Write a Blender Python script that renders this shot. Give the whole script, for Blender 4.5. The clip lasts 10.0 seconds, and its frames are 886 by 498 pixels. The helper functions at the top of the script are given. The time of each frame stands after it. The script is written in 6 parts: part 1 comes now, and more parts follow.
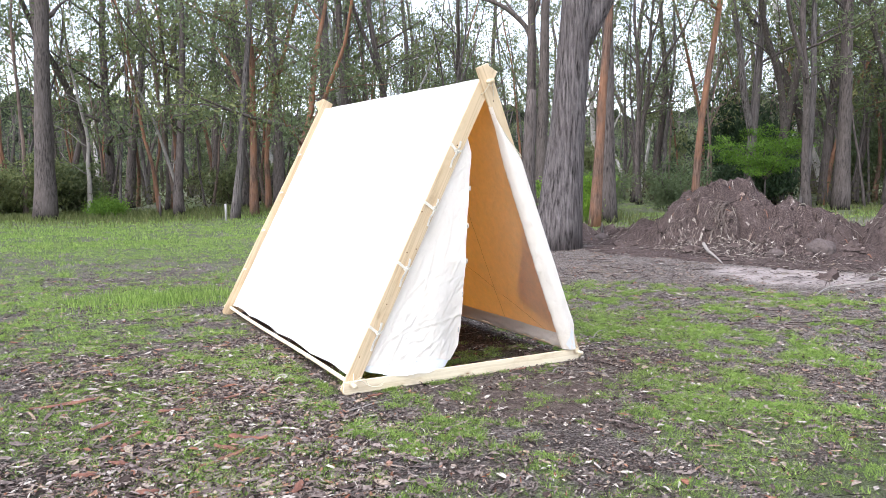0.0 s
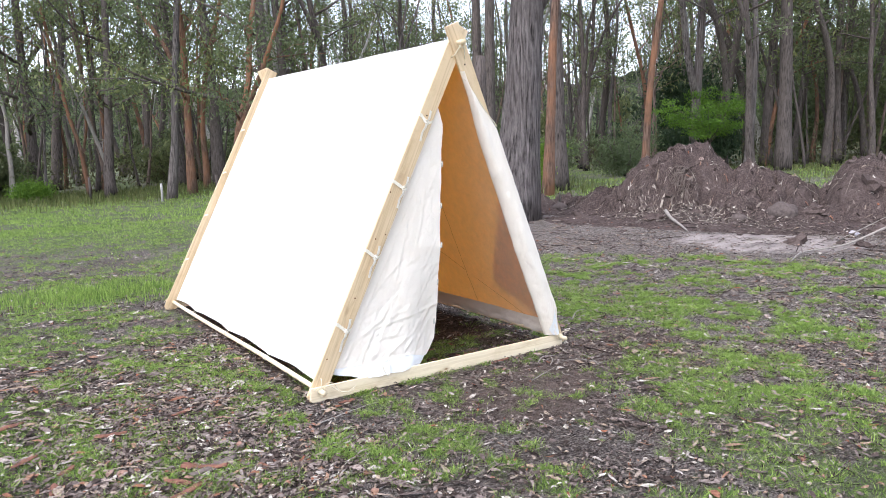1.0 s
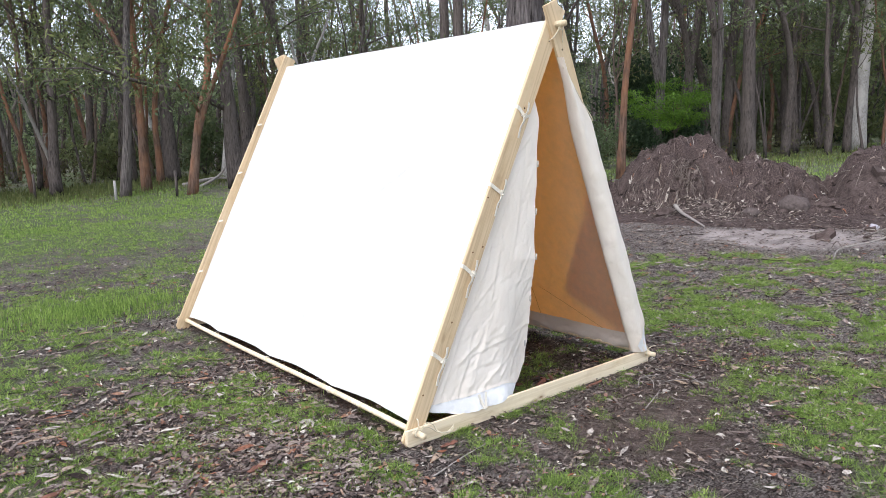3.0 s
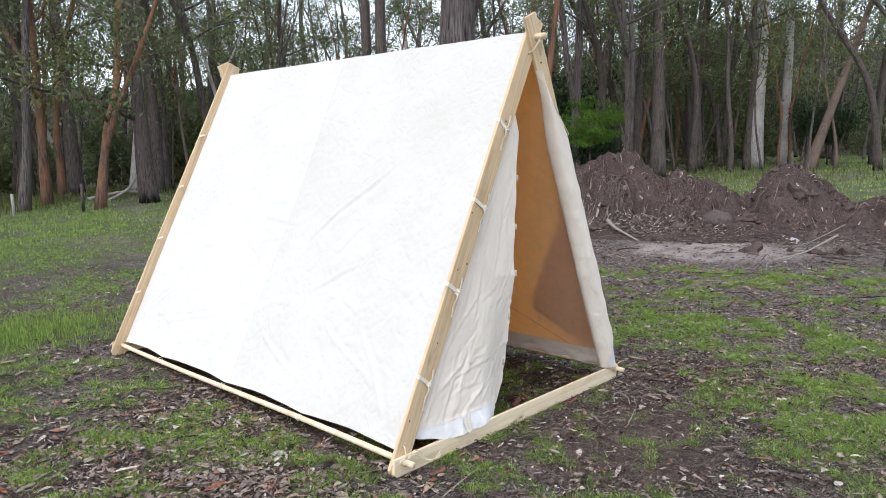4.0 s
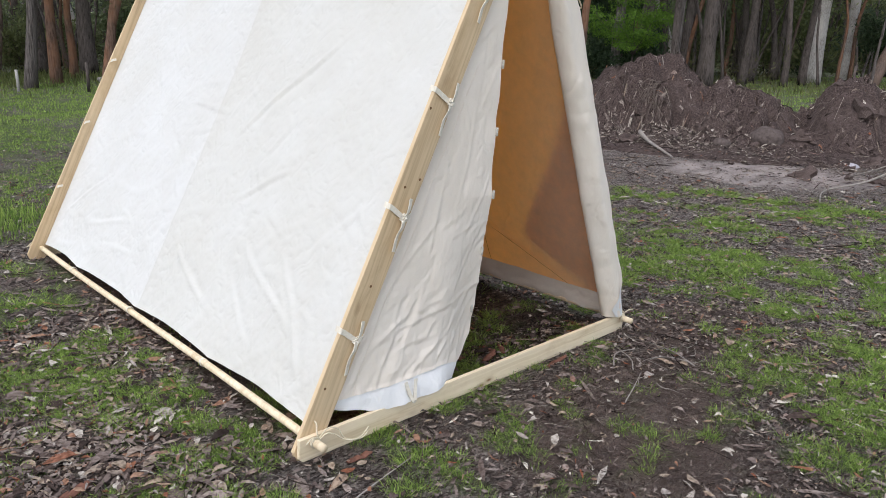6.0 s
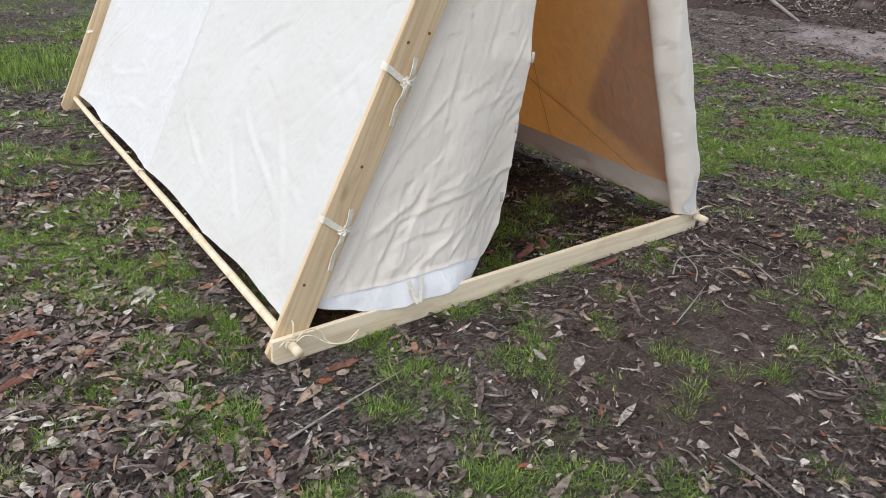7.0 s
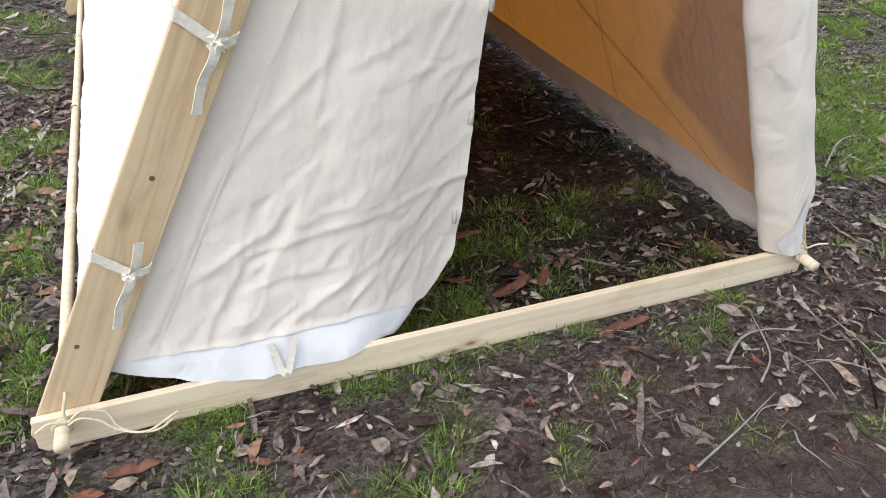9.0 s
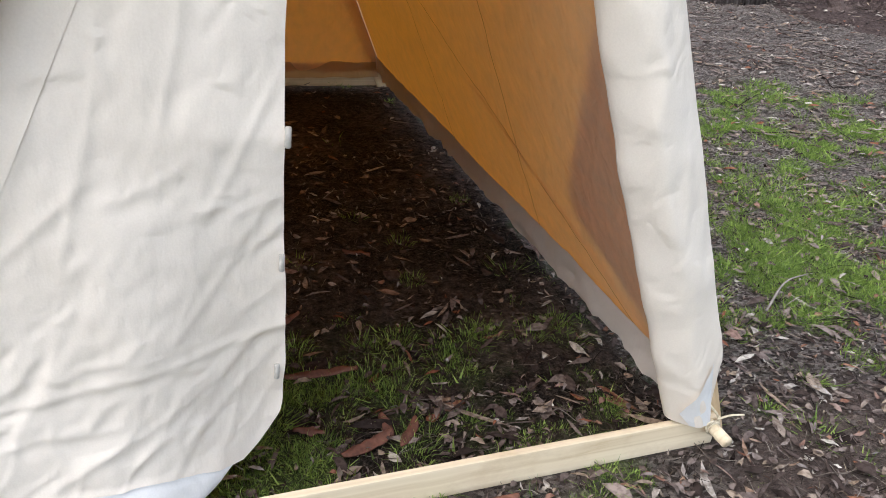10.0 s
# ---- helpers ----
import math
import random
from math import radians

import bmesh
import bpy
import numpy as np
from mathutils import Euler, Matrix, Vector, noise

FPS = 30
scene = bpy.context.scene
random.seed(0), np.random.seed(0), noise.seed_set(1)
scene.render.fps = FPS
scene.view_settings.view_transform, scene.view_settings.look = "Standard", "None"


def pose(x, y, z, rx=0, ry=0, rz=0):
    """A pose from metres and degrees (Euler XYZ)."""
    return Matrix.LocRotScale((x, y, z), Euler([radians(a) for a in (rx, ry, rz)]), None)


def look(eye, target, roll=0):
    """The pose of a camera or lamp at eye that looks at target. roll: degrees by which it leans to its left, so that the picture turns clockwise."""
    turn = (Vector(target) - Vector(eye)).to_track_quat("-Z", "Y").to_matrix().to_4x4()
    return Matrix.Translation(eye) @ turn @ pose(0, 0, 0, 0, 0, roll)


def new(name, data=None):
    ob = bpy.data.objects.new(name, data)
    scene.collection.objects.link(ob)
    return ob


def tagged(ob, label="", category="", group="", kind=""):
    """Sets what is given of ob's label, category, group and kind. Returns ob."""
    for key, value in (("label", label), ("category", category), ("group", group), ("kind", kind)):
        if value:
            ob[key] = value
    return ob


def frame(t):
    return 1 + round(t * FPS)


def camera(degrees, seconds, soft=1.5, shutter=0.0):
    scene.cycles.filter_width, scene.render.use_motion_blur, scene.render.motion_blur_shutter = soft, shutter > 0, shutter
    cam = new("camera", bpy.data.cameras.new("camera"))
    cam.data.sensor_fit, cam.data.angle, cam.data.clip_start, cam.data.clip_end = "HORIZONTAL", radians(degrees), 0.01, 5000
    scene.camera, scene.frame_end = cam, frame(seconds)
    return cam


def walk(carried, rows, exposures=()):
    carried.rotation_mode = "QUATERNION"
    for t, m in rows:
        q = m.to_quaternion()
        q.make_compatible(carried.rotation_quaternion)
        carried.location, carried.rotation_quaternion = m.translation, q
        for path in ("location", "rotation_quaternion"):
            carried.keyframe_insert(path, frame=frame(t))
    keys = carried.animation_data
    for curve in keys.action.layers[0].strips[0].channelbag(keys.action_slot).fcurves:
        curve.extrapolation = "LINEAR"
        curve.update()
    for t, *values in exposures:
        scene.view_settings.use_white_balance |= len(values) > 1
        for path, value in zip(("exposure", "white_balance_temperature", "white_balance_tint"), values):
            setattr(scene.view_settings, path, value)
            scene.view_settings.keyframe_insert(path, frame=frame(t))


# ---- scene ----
cam = camera(63.8, 10.0, 0.5)
PATH = [
    (0, (-3.348, -5.177, 1.657), (-2.341, -3.459, 1.469), 0.4),
    (0.5, (-3.247, -4.919, 1.651), (-2.215, -3.225, 1.392), -0.4),
    (1, (-3.195, -4.507, 1.695), (-2.064, -2.881, 1.424), -1.2),
    (1.5, (-3.142, -4.199, 1.68), (-1.972, -2.602, 1.393), -0.8),
    (2, (-3.226, -3.775, 1.785), (-1.981, -2.231, 1.524), 0.1),
    (2.5, (-3.517, -3.6, 1.759), (-2.241, -2.089, 1.461), -2.2),
    (2.7, (-3.564, -3.496, 1.767), (-2.339, -1.947, 1.454), -1.3),
    (3.8, (-3.688, -2.855, 1.75), (-2.267, -1.465, 1.531), -2.0),
    (4, (-3.781, -2.85, 1.761), (-2.343, -1.484, 1.499), -1.0),
    (4.5, (-3.591, -2.76, 1.728), (-2.185, -1.347, 1.559), -1.1),
    (5, (-3.282, -2.729, 1.7), (-1.866, -1.365, 1.333), 4.6),
    (5.2, (-3.119, -2.618, 1.669), (-1.719, -1.263, 1.215), 3.1),
    (6.3, (-2.437, -2.252, 1.615), (-1.147, -0.845, 1.021), 1.3),
    (6.5, (-2.261, -2.205, 1.574), (-1.075, -0.742, 0.899), 1.8),
    (7, (-1.997, -2.098, 1.529), (-0.944, -0.649, 0.64), 2.5),
    (7.5, (-1.699, -1.841, 1.486), (-0.627, -0.489, 0.474), 1.3),
    (8, (-1.342, -1.692, 1.419), (-0.525, -0.23, 0.326), 0.6),
    (8.5, (-1.067, -1.648, 1.454), (-0.504, -0.075, 0.355), 0.9),
    (9, (-0.77, -1.466, 1.411), (-0.137, 0.062, 0.286), 2.4),
    (9.3, (-0.573, -1.361, 1.403), (0.088, 0.115, 0.225), 0.0),
    (9.5, (-0.423, -1.338, 1.397), (0.167, 0.173, 0.227), 0.8),
    (9.6, (-0.362, -1.333, 1.397), (0.196, 0.19, 0.227), 2.5),
    (9.8, (-0.282, -1.309, 1.396), (0.293, 0.278, 0.323), 5.1),
    (10, (-0.229, -1.282, 1.447), (0.408, 0.363, 0.504), 5.4),
]
EXPOSURES = [(0.0, 1.92, 6250, 12), (1.0, 1.75, 6250, 12), (2.5, 1.48, 6300, 11.5), (4.0, 1.15, 6420, 10.5), (6.5, 0.92, 6500, 10), (7.5, 0.95, 6500, 10), (9.0, 1.22, 6500, 10), (10.0, 1.36, 6500, 10)]
walk(cam, [(t, look(eye, target, roll)) for t, eye, target, roll in PATH], EXPOSURES)

# ---- sky and light: bright overcast ----
world = bpy.data.worlds.new("world")
scene.world = world
world.use_nodes = True
wn, wl = world.node_tree.nodes, world.node_tree.links
wn.clear()
sky = wn.new("ShaderNodeTexSky")
sky.sky_type, sky.sun_disc = "NISHITA", False
sky.sun_elevation, sky.sun_rotation = radians(59), radians(-106)
sky.air_density, sky.dust_density, sky.ozone_density = 1.0, 1.5, 1.0
grey = wn.new("ShaderNodeHueSaturation")
grey.inputs["Saturation"].default_value = 0.5
bg = wn.new("ShaderNodeBackground")
bg.inputs["Strength"].default_value = 0.15
wout = wn.new("ShaderNodeOutputWorld")
wl.new(sky.outputs["Color"], grey.inputs["Color"])
wl.new(grey.outputs["Color"], bg.inputs["Color"])
wl.new(bg.outputs["Background"], wout.inputs["Surface"])

sun_data = bpy.data.lights.new("sun", "SUN")
sun_data.energy, sun_data.angle, sun_data.color = 0.6, radians(50), (1.0, 0.975, 0.97)
sun = new("sun", sun_data)
sun.matrix_world = look((-28, -8, 49), (0, 0, 0))


# ---- materials ----
def nodes_of(name):
    mat = bpy.data.materials.new(name)
    mat.use_nodes = True
    nt = mat.node_tree
    nt.nodes.clear()
    out = nt.nodes.new("ShaderNodeOutputMaterial")
    return mat, nt, out


def node(nt, kind, links=(), **values):
    n = nt.nodes.new(kind)
    for key, value in values.items():
        n.inputs[key.replace("_", " ")].default_value = value
    for key, socket in links:
        nt.links.new(socket, n.inputs[key])
    return n


def ramp(nt, fac, stops):
    n = nt.nodes.new("ShaderNodeValToRGB")
    e = n.color_ramp.elements
    while len(e) < len(stops):
        e.new(0.5)
    for el, (p, c) in zip(e, stops):
        el.position, el.color = p, (*c, 1)
    nt.links.new(fac, n.inputs["Fac"])
    return n.outputs["Color"]


def mix(nt, fac, a, b, mode="MIX"):
    n = nt.nodes.new("ShaderNodeMix")
    n.data_type, n.blend_type = "RGBA", mode
    for key, v in ((0, fac), (6, a), (7, b)):
        if isinstance(v, (int, float)):
            n.inputs[key].default_value = v
        elif isinstance(v, tuple):
            n.inputs[key].default_value = (*v, 1)
        else:
            nt.links.new(v, n.inputs[key])
    return n.outputs[2]


def coords(nt, which="Object", scale=(1, 1, 1)):
    tc = nt.nodes.new("ShaderNodeTexCoord")
    mp = node(nt, "ShaderNodeMapping", [("Vector", tc.outputs[which])])
    mp.inputs["Scale"].default_value = scale
    return mp.outputs["Vector"]


def noise_tex(nt, vec, scale, detail=4.0, rough=0.55):
    n = node(nt, "ShaderNodeTexNoise", [("Vector", vec)])
    n.inputs["Scale"].default_value, n.inputs["Detail"].default_value, n.inputs["Roughness"].default_value = scale, detail, rough
    return n.outputs["Fac"]


def bump(nt, height, strength, distance, base=None):
    n = node(nt, "ShaderNodeBump", [("Height", height)])
    n.inputs["Strength"].default_value, n.inputs["Distance"].default_value = strength, distance
    if base:
        nt.links.new(base, n.inputs["Normal"])
    return n.outputs["Normal"]


def principled(nt, out, color, rough, normal=None, spec=0.3):
    b = nt.nodes.new("ShaderNodeBsdfPrincipled")
    for key, v in (("Base Color", color), ("Roughness", rough)):
        if isinstance(v, (int, float)):
            b.inputs[key].default_value = v
        elif isinstance(v, tuple):
            b.inputs[key].default_value = (*v, 1)
        else:
            nt.links.new(v, b.inputs[key])
    b.inputs["Specular IOR Level"].default_value = spec
    if normal:
        nt.links.new(normal, b.inputs["Normal"])
    nt.links.new(b.outputs["BSDF"], out.inputs["Surface"])
    return b


def pine(name, a, b, seed):
    mat, nt, out = nodes_of(name)
    info = nt.nodes.new("ShaderNodeObjectInfo")
    off = node(nt, "ShaderNodeMath", [(0, info.outputs["Random"])])
    off.operation = "MULTIPLY"
    off.inputs[1].default_value = 40.0 + seed

    def moved(scale):
        return node(nt, "ShaderNodeVectorMath", [(0, coords(nt, "Object", scale)), (1, off.outputs[0])]).outputs[0]

    kn = nt.nodes.new("ShaderNodeTexVoronoi")
    kn.inputs["Scale"].default_value = 1.0
    nt.links.new(moved((7.5, 3, 3.2)), kn.inputs["Vector"])
    # growth lines bend round the knots
    bend = node(nt, "ShaderNodeVectorMath", [(0, moved((26, 26, 0.5))), (1, ramp(nt, kn.outputs["Distance"], [(0.0, (0.35, 0.35, 0)), (0.4, (0, 0, 0))]))]).outputs[0]
    rings = noise_tex(nt, bend, 1.0, 2, 0.4)
    band = node(nt, "ShaderNodeMath", [(0, rings)])
    band.operation = "MULTIPLY"
    band.inputs[1].default_value = 7.0
    saw = node(nt, "ShaderNodeMath", [(0, band.outputs[0])])
    saw.operation = "PINGPONG"
    saw.inputs[1].default_value = 1.0
    fibre = noise_tex(nt, moved((190, 190, 4)), 1.0, 3)
    grain = mix(nt, 0.4, saw.outputs[0], fibre)
    col = ramp(nt, grain, [(0.12, a), (0.4, tuple(0.4 * x + 0.6 * y for x, y in zip(a, b))), (0.85, b)])
    warp = noise_tex(nt, moved((4, 4, 1.3)), 1.0, 3)
    col = mix(nt, 0.22, col, ramp(nt, warp, [(0.3, (0.60, 0.42, 0.24)), (0.7, (0.86, 0.74, 0.55))]))
    spot = ramp(nt, kn.outputs["Distance"], [(0.03, (1, 1, 1)), (0.08, (0.3, 0.3, 0.3)), (0.17, (0, 0, 0))])
    col = mix(nt, spot, col, (0.24, 0.13, 0.06))
    dirt = ramp(nt, noise_tex(nt, coords(nt, "Object", (3, 3, 2)), 2.5, 6, 0.7), [(0.5, (1, 1, 1)), (0.78, (0.80, 0.76, 0.70))])
    col = mix(nt, 1.0, col, dirt, "MULTIPLY")
    principled(nt, out, col, 0.62, bump(nt, grain, 0.2, 0.0015), 0.25)
    return mat


def canvas(name, face, through_col, share, weave=900.0):
    """Heavy cotton canvas that lets some daylight through."""
    mat, nt, out = nodes_of(name)
    vec = coords(nt, "Object")
    blot = noise_tex(nt, vec, 1.7, 5, 0.6)
    fine = noise_tex(nt, vec, 240, 2)
    crease = noise_tex(nt, coords(nt, "Object", (1.0, 1.0, 1.9)), 7.0, 5, 0.55)
    col = mix(nt, ramp(nt, blot, [(0.35, (0, 0, 0)), (0.75, (1, 1, 1))]), face, tuple(c * k for c, k in zip(face, (0.93, 0.915, 0.885))))
    col = mix(nt, 0.10, col, ramp(nt, fine, [(0.3, (0.55, 0.52, 0.47)), (0.7, (1, 1, 1))]), "MULTIPLY")
    diag = noise_tex(nt, coords(nt, "Object", (1.0, 1.0, 0.45)), 26.0, 3, 0.5)
    n1 = bump(nt, diag, 0.22, 0.006, bump(nt, crease, 0.30, 0.010))
    tilt = nt.nodes.new("ShaderNodeMapping")
    nt.links.new(vec, tilt.inputs["Vector"])
    tilt.inputs["Rotation"].default_value = (radians(38), radians(-32), 0)
    tilt.inputs["Scale"].default_value = (2.2, 2.2, 0.55)
    pull = noise_tex(nt, tilt.outputs["Vector"], 9.0, 4, 0.5)
    crumple = nt.nodes.new("ShaderNodeTexVoronoi")
    crumple.feature, crumple.inputs["Scale"].default_value = "SMOOTH_F1", 7.0
    nt.links.new(node(nt, "ShaderNodeVectorMath", [(0, tilt.outputs["Vector"]), (1, node(nt, "ShaderNodeTexNoise", [("Vector", vec)], Scale=5.0).outputs["Color"])]).outputs[0], crumple.inputs["Vector"])
    n1 = bump(nt, crumple.outputs["Distance"], 0.24, 0.02, bump(nt, pull, 0.30, 0.012, n1))
    n2 = bump(nt, fine, 0.12, 0.0008, n1)
    dif = node(nt, "ShaderNodeBsdfDiffuse", [("Color", col), ("Normal", n2)])
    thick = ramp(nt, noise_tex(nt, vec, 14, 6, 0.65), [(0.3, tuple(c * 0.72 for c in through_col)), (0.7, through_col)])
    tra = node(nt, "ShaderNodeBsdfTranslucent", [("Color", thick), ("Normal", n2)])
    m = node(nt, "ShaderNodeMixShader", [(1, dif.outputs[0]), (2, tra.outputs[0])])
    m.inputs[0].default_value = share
    nt.links.new(m.outputs[0], out.inputs["Surface"])
    return mat


def bark(name, dark, light, tint, stretch=0.16, base_char=0.0, depth=0.03, amount=0.5):
    mat, nt, out = nodes_of(name)
    vec = coords(nt, "Object", (1, 1, stretch))
    info = nt.nodes.new("ShaderNodeObjectInfo")
    n1 = noise_tex(nt, vec, 22, 6, 0.65)
    n2 = noise_tex(nt, coords(nt, "Object", (1, 1, 0.5)), 1.6, 4)
    col = ramp(nt, n1, [(0.32, dark), (0.5, tuple((a + b) / 2 for a, b in zip(dark, light))), (0.72, light)])
    col = mix(nt, ramp(nt, n2, [(0.42, (0, 0, 0)), (0.62, (amount, amount, amount))]), col, tint)
    if base_char:
        sep = node(nt, "ShaderNodeSeparateXYZ", [(0, coords(nt, "Object"))])
        edge = node(nt, "ShaderNodeMath", [(0, sep.outputs["Z"]), (1, noise_tex(nt, coords(nt, "Object", (3, 3, 1)), 1.2, 3))])
        edge.operation = "ADD"
        char = ramp(nt, edge.outputs[0], [(base_char, (1, 1, 1)), (min(1.0, base_char + 0.25), (0, 0, 0))])
        col = mix(nt, char, col, (0.018, 0.016, 0.015))
    principled(nt, out, col, 0.9, bump(nt, n1, 0.9, depth), 0.1)
    return mat


def leaf_mat(name, a, b, glow, share=0.35):
    mat, nt, out = nodes_of(name)
    geo = nt.nodes.new("ShaderNodeNewGeometry")
    col = ramp(nt, geo.outputs["Random Per Island"], [(0.0, a), (0.6, tuple((x + y) / 2 for x, y in zip(a, b))), (1.0, b)])
    info = nt.nodes.new("ShaderNodeObjectInfo")
    tone = ramp(nt, info.outputs["Random"], [(0.0, (0.72, 0.8, 0.8)), (0.5, (1, 1, 1)), (1.0, (1.2, 1.1, 0.8))])
    col = mix(nt, 1.0, col, tone, "MULTIPLY")
    dif = node(nt, "ShaderNodeBsdfPrincipled", [("Base Color", col)], Roughness=0.55)
    dif.inputs["Specular IOR Level"].default_value = 0.12
    tra = node(nt, "ShaderNodeBsdfTranslucent", [("Color", mix(nt, 0.5, col, glow))])
    m = node(nt, "ShaderNodeMixShader", [(1, dif.outputs[0]), (2, tra.outputs[0])])
    m.inputs[0].default_value = share
    nt.links.new(m.outputs[0], out.inputs["Surface"])
    return mat


def island_mat(name, stops, rough=0.85, spec=0.06):
    mat, nt, out = nodes_of(name)
    geo = nt.nodes.new("ShaderNodeNewGeometry")
    col = ramp(nt, geo.outputs["Random Per Island"], stops)
    spots = ramp(nt, noise_tex(nt, coords(nt, "Object"), 55, 4), [(0.35, (0.45, 0.42, 0.40)), (0.6, (1, 1, 1))])
    principled(nt, out, mix(nt, 1.0, col, spots, "MULTIPLY"), rough, None, spec)
    return mat


def plain_mat(name, a, b, scale, rough=0.8, bump_d=0.003, spec=0.2):
    mat, nt, out = nodes_of(name)
    vec = coords(nt, "Object")
    n1 = noise_tex(nt, vec, scale, 5, 0.6)
    col = ramp(nt, n1, [(0.3, a), (0.7, b)])
    principled(nt, out, col, rough, bump(nt, n1, 0.6, bump_d), spec)
    return mat


PINE = pine("pine_board", (0.43, 0.295, 0.165), (0.65, 0.485, 0.295), 3.0)
PINE_PALE = pine("pine_pale", (0.62, 0.49, 0.31), (0.82, 0.70, 0.51), 11.0)
DOWEL = pine("dowel_wood", (0.50, 0.37, 0.21), (0.72, 0.57, 0.37), 23.0)
CANVAS = canvas("canvas", (0.66, 0.655, 0.64), (0.96, 0.37, 0.0), 0.03)
CANVAS_CREAM = canvas("canvas_cream", (0.635, 0.625, 0.595), (0.96, 0.37, 0.0), 0.03)
# same cloth as CANVAS; tan face and raised transmission carry the inside glow
CANVAS_BACKLIT = canvas("canvas_glow_tan", (0.64, 0.54, 0.41), (1.0, 0.345, 0.03), 0.43)
CANVAS_FLAP = canvas("canvas_flap", (0.86, 0.78, 0.69), (0.70, 0.32, 0.02), 0.05)
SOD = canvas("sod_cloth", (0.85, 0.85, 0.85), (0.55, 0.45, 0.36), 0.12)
# darker copy of the white sod cloth; the grey paints in the tent's shade
SOD_SHADED = canvas("sod_cloth_shaded", (0.62, 0.56, 0.505), (0.50, 0.36, 0.25), 0.12)
# sod cloth again, with dim backlight from behind painted in as tan
SOD_BACKLIT = canvas("sod_cloth_backlit", (0.42, 0.33, 0.23), (0.75, 0.36, 0.10), 0.25)
CANVAS_THROWN = canvas("canvas_thrown_back", (0.86, 0.78, 0.69), (0.95, 0.72, 0.40), 0.30)
TAPE = plain_mat("cotton_tape", (0.62, 0.56, 0.46), (0.78, 0.73, 0.63), 60, 0.85, 0.001)
ROOT = plain_mat("root_bark", (0.085, 0.064, 0.054), (0.22, 0.175, 0.15), 30, 0.9, 0.002)
ROPE = plain_mat("rope", (0.52, 0.44, 0.31), (0.72, 0.64, 0.48), 120, 0.9, 0.001)
STITCH_PALE = plain_mat("pale_stitching", (0.50, 0.48, 0.44), (0.62, 0.60, 0.56), 200, 0.9, 0.0005)
STITCH = plain_mat("stitching", (0.30, 0.17, 0.06), (0.42, 0.26, 0.10), 80, 0.9, 0.0005)
HOLE = plain_mat("dark_hole", (0.03, 0.02, 0.015), (0.06, 0.04, 0.03), 50)
KNOT = plain_mat("wood_knot", (0.13, 0.065, 0.03), (0.24, 0.13, 0.06), 90)
TOGGLE = plain_mat("toggle_wood", (0.40, 0.37, 0.33), (0.58, 0.55, 0.50), 60)

BARK_DARK = bark("bark_dark", (0.026, 0.021, 0.019), (0.165, 0.136, 0.124), (0.14, 0.114, 0.102), base_char=0.55)
BARK_GREY = bark("bark_grey", (0.016, 0.013, 0.012), (0.26, 0.225, 0.21), (0.12, 0.10, 0.095), 0.07, depth=0.10)
BARK_BIG = bark("bark_big", (0.014, 0.011, 0.010), (0.29, 0.25, 0.24), (0.10, 0.082, 0.077), 0.11, depth=0.14)
BARK_RED = bark("bark_red", (0.055, 0.030, 0.022), (0.22, 0.145, 0.11), (0.28, 0.135, 0.075), 0.10, amount=0.8)
BARK_PALE = bark("bark_pale", (0.20, 0.175, 0.16), (0.50, 0.47, 0.44), (0.56, 0.52, 0.49), 0.4, depth=0.008, amount=0.8)
BARK_DEAD = bark("bark_dead", (0.17, 0.15, 0.135), (0.38, 0.345, 0.31), (0.29, 0.25, 0.22), 0.15, depth=0.006)
LEAF_GUM = leaf_mat("gum_leaves", (0.060, 0.080, 0.042), (0.21, 0.24, 0.125), (0.28, 0.32, 0.13))
LEAF_SCRUB = leaf_mat("scrub_leaves", (0.035, 0.036, 0.022), (0.13, 0.125, 0.068), (0.16, 0.17, 0.07), 0.25)
GRASS_LONG = leaf_mat("long_grass", (0.06, 0.080, 0.028), (0.20, 0.215, 0.095), (0.26, 0.29, 0.09), 0.3)
LEAF_BRIGHT = leaf_mat("wattle_leaves", (0.055, 0.125, 0.022), (0.20, 0.32, 0.05), (0.28, 0.44, 0.05))
LEAF_DARK = leaf_mat("dark_leaves", (0.022, 0.038, 0.022), (0.07, 0.10, 0.052), (0.10, 0.14, 0.06), 0.2)
GRASS = leaf_mat("grass_blades", (0.048, 0.108, 0.028), (0.39, 0.52, 0.145), (0.46, 0.64, 0.16), 0.35)
GRASS_DRY = island_mat("dry_grass", [(0.0, (0.03, 0.022, 0.018)), (0.4, (0.10, 0.075, 0.06)), (0.7, (0.27, 0.215, 0.15)), (1.0, (0.50, 0.43, 0.31))])
LITTER = island_mat("leaf_litter", [(0.0, (0.03, 0.022, 0.019)), (0.18, (0.08, 0.058, 0.050)), (0.42, (0.17, 0.132, 0.117)), (0.66, (0.27, 0.22, 0.195)), (0.80, (0.37, 0.29, 0.215)), (0.87, (0.26, 0.105, 0.06)), (0.92, (0.36, 0.315, 0.285)), (1.0, (0.60, 0.55, 0.47))])
LITTER_PALE = island_mat("pale_litter", [(0.0, (0.04, 0.030, 0.027)), (0.45, (0.13, 0.102, 0.090)), (0.8, (0.29, 0.24, 0.21)), (1.0, (0.52, 0.46, 0.39))])
TWIG = island_mat("twigs", [(0.0, (0.02, 0.015, 0.013)), (0.45, (0.09, 0.068, 0.058)), (0.75, (0.26, 0.215, 0.18)), (1.0, (0.50, 0.45, 0.38))])
BARK_PINK = bark("bark_pink", (0.08, 0.06, 0.052), (0.22, 0.165, 0.14), (0.24, 0.16, 0.125), 0.12, amount=0.6)
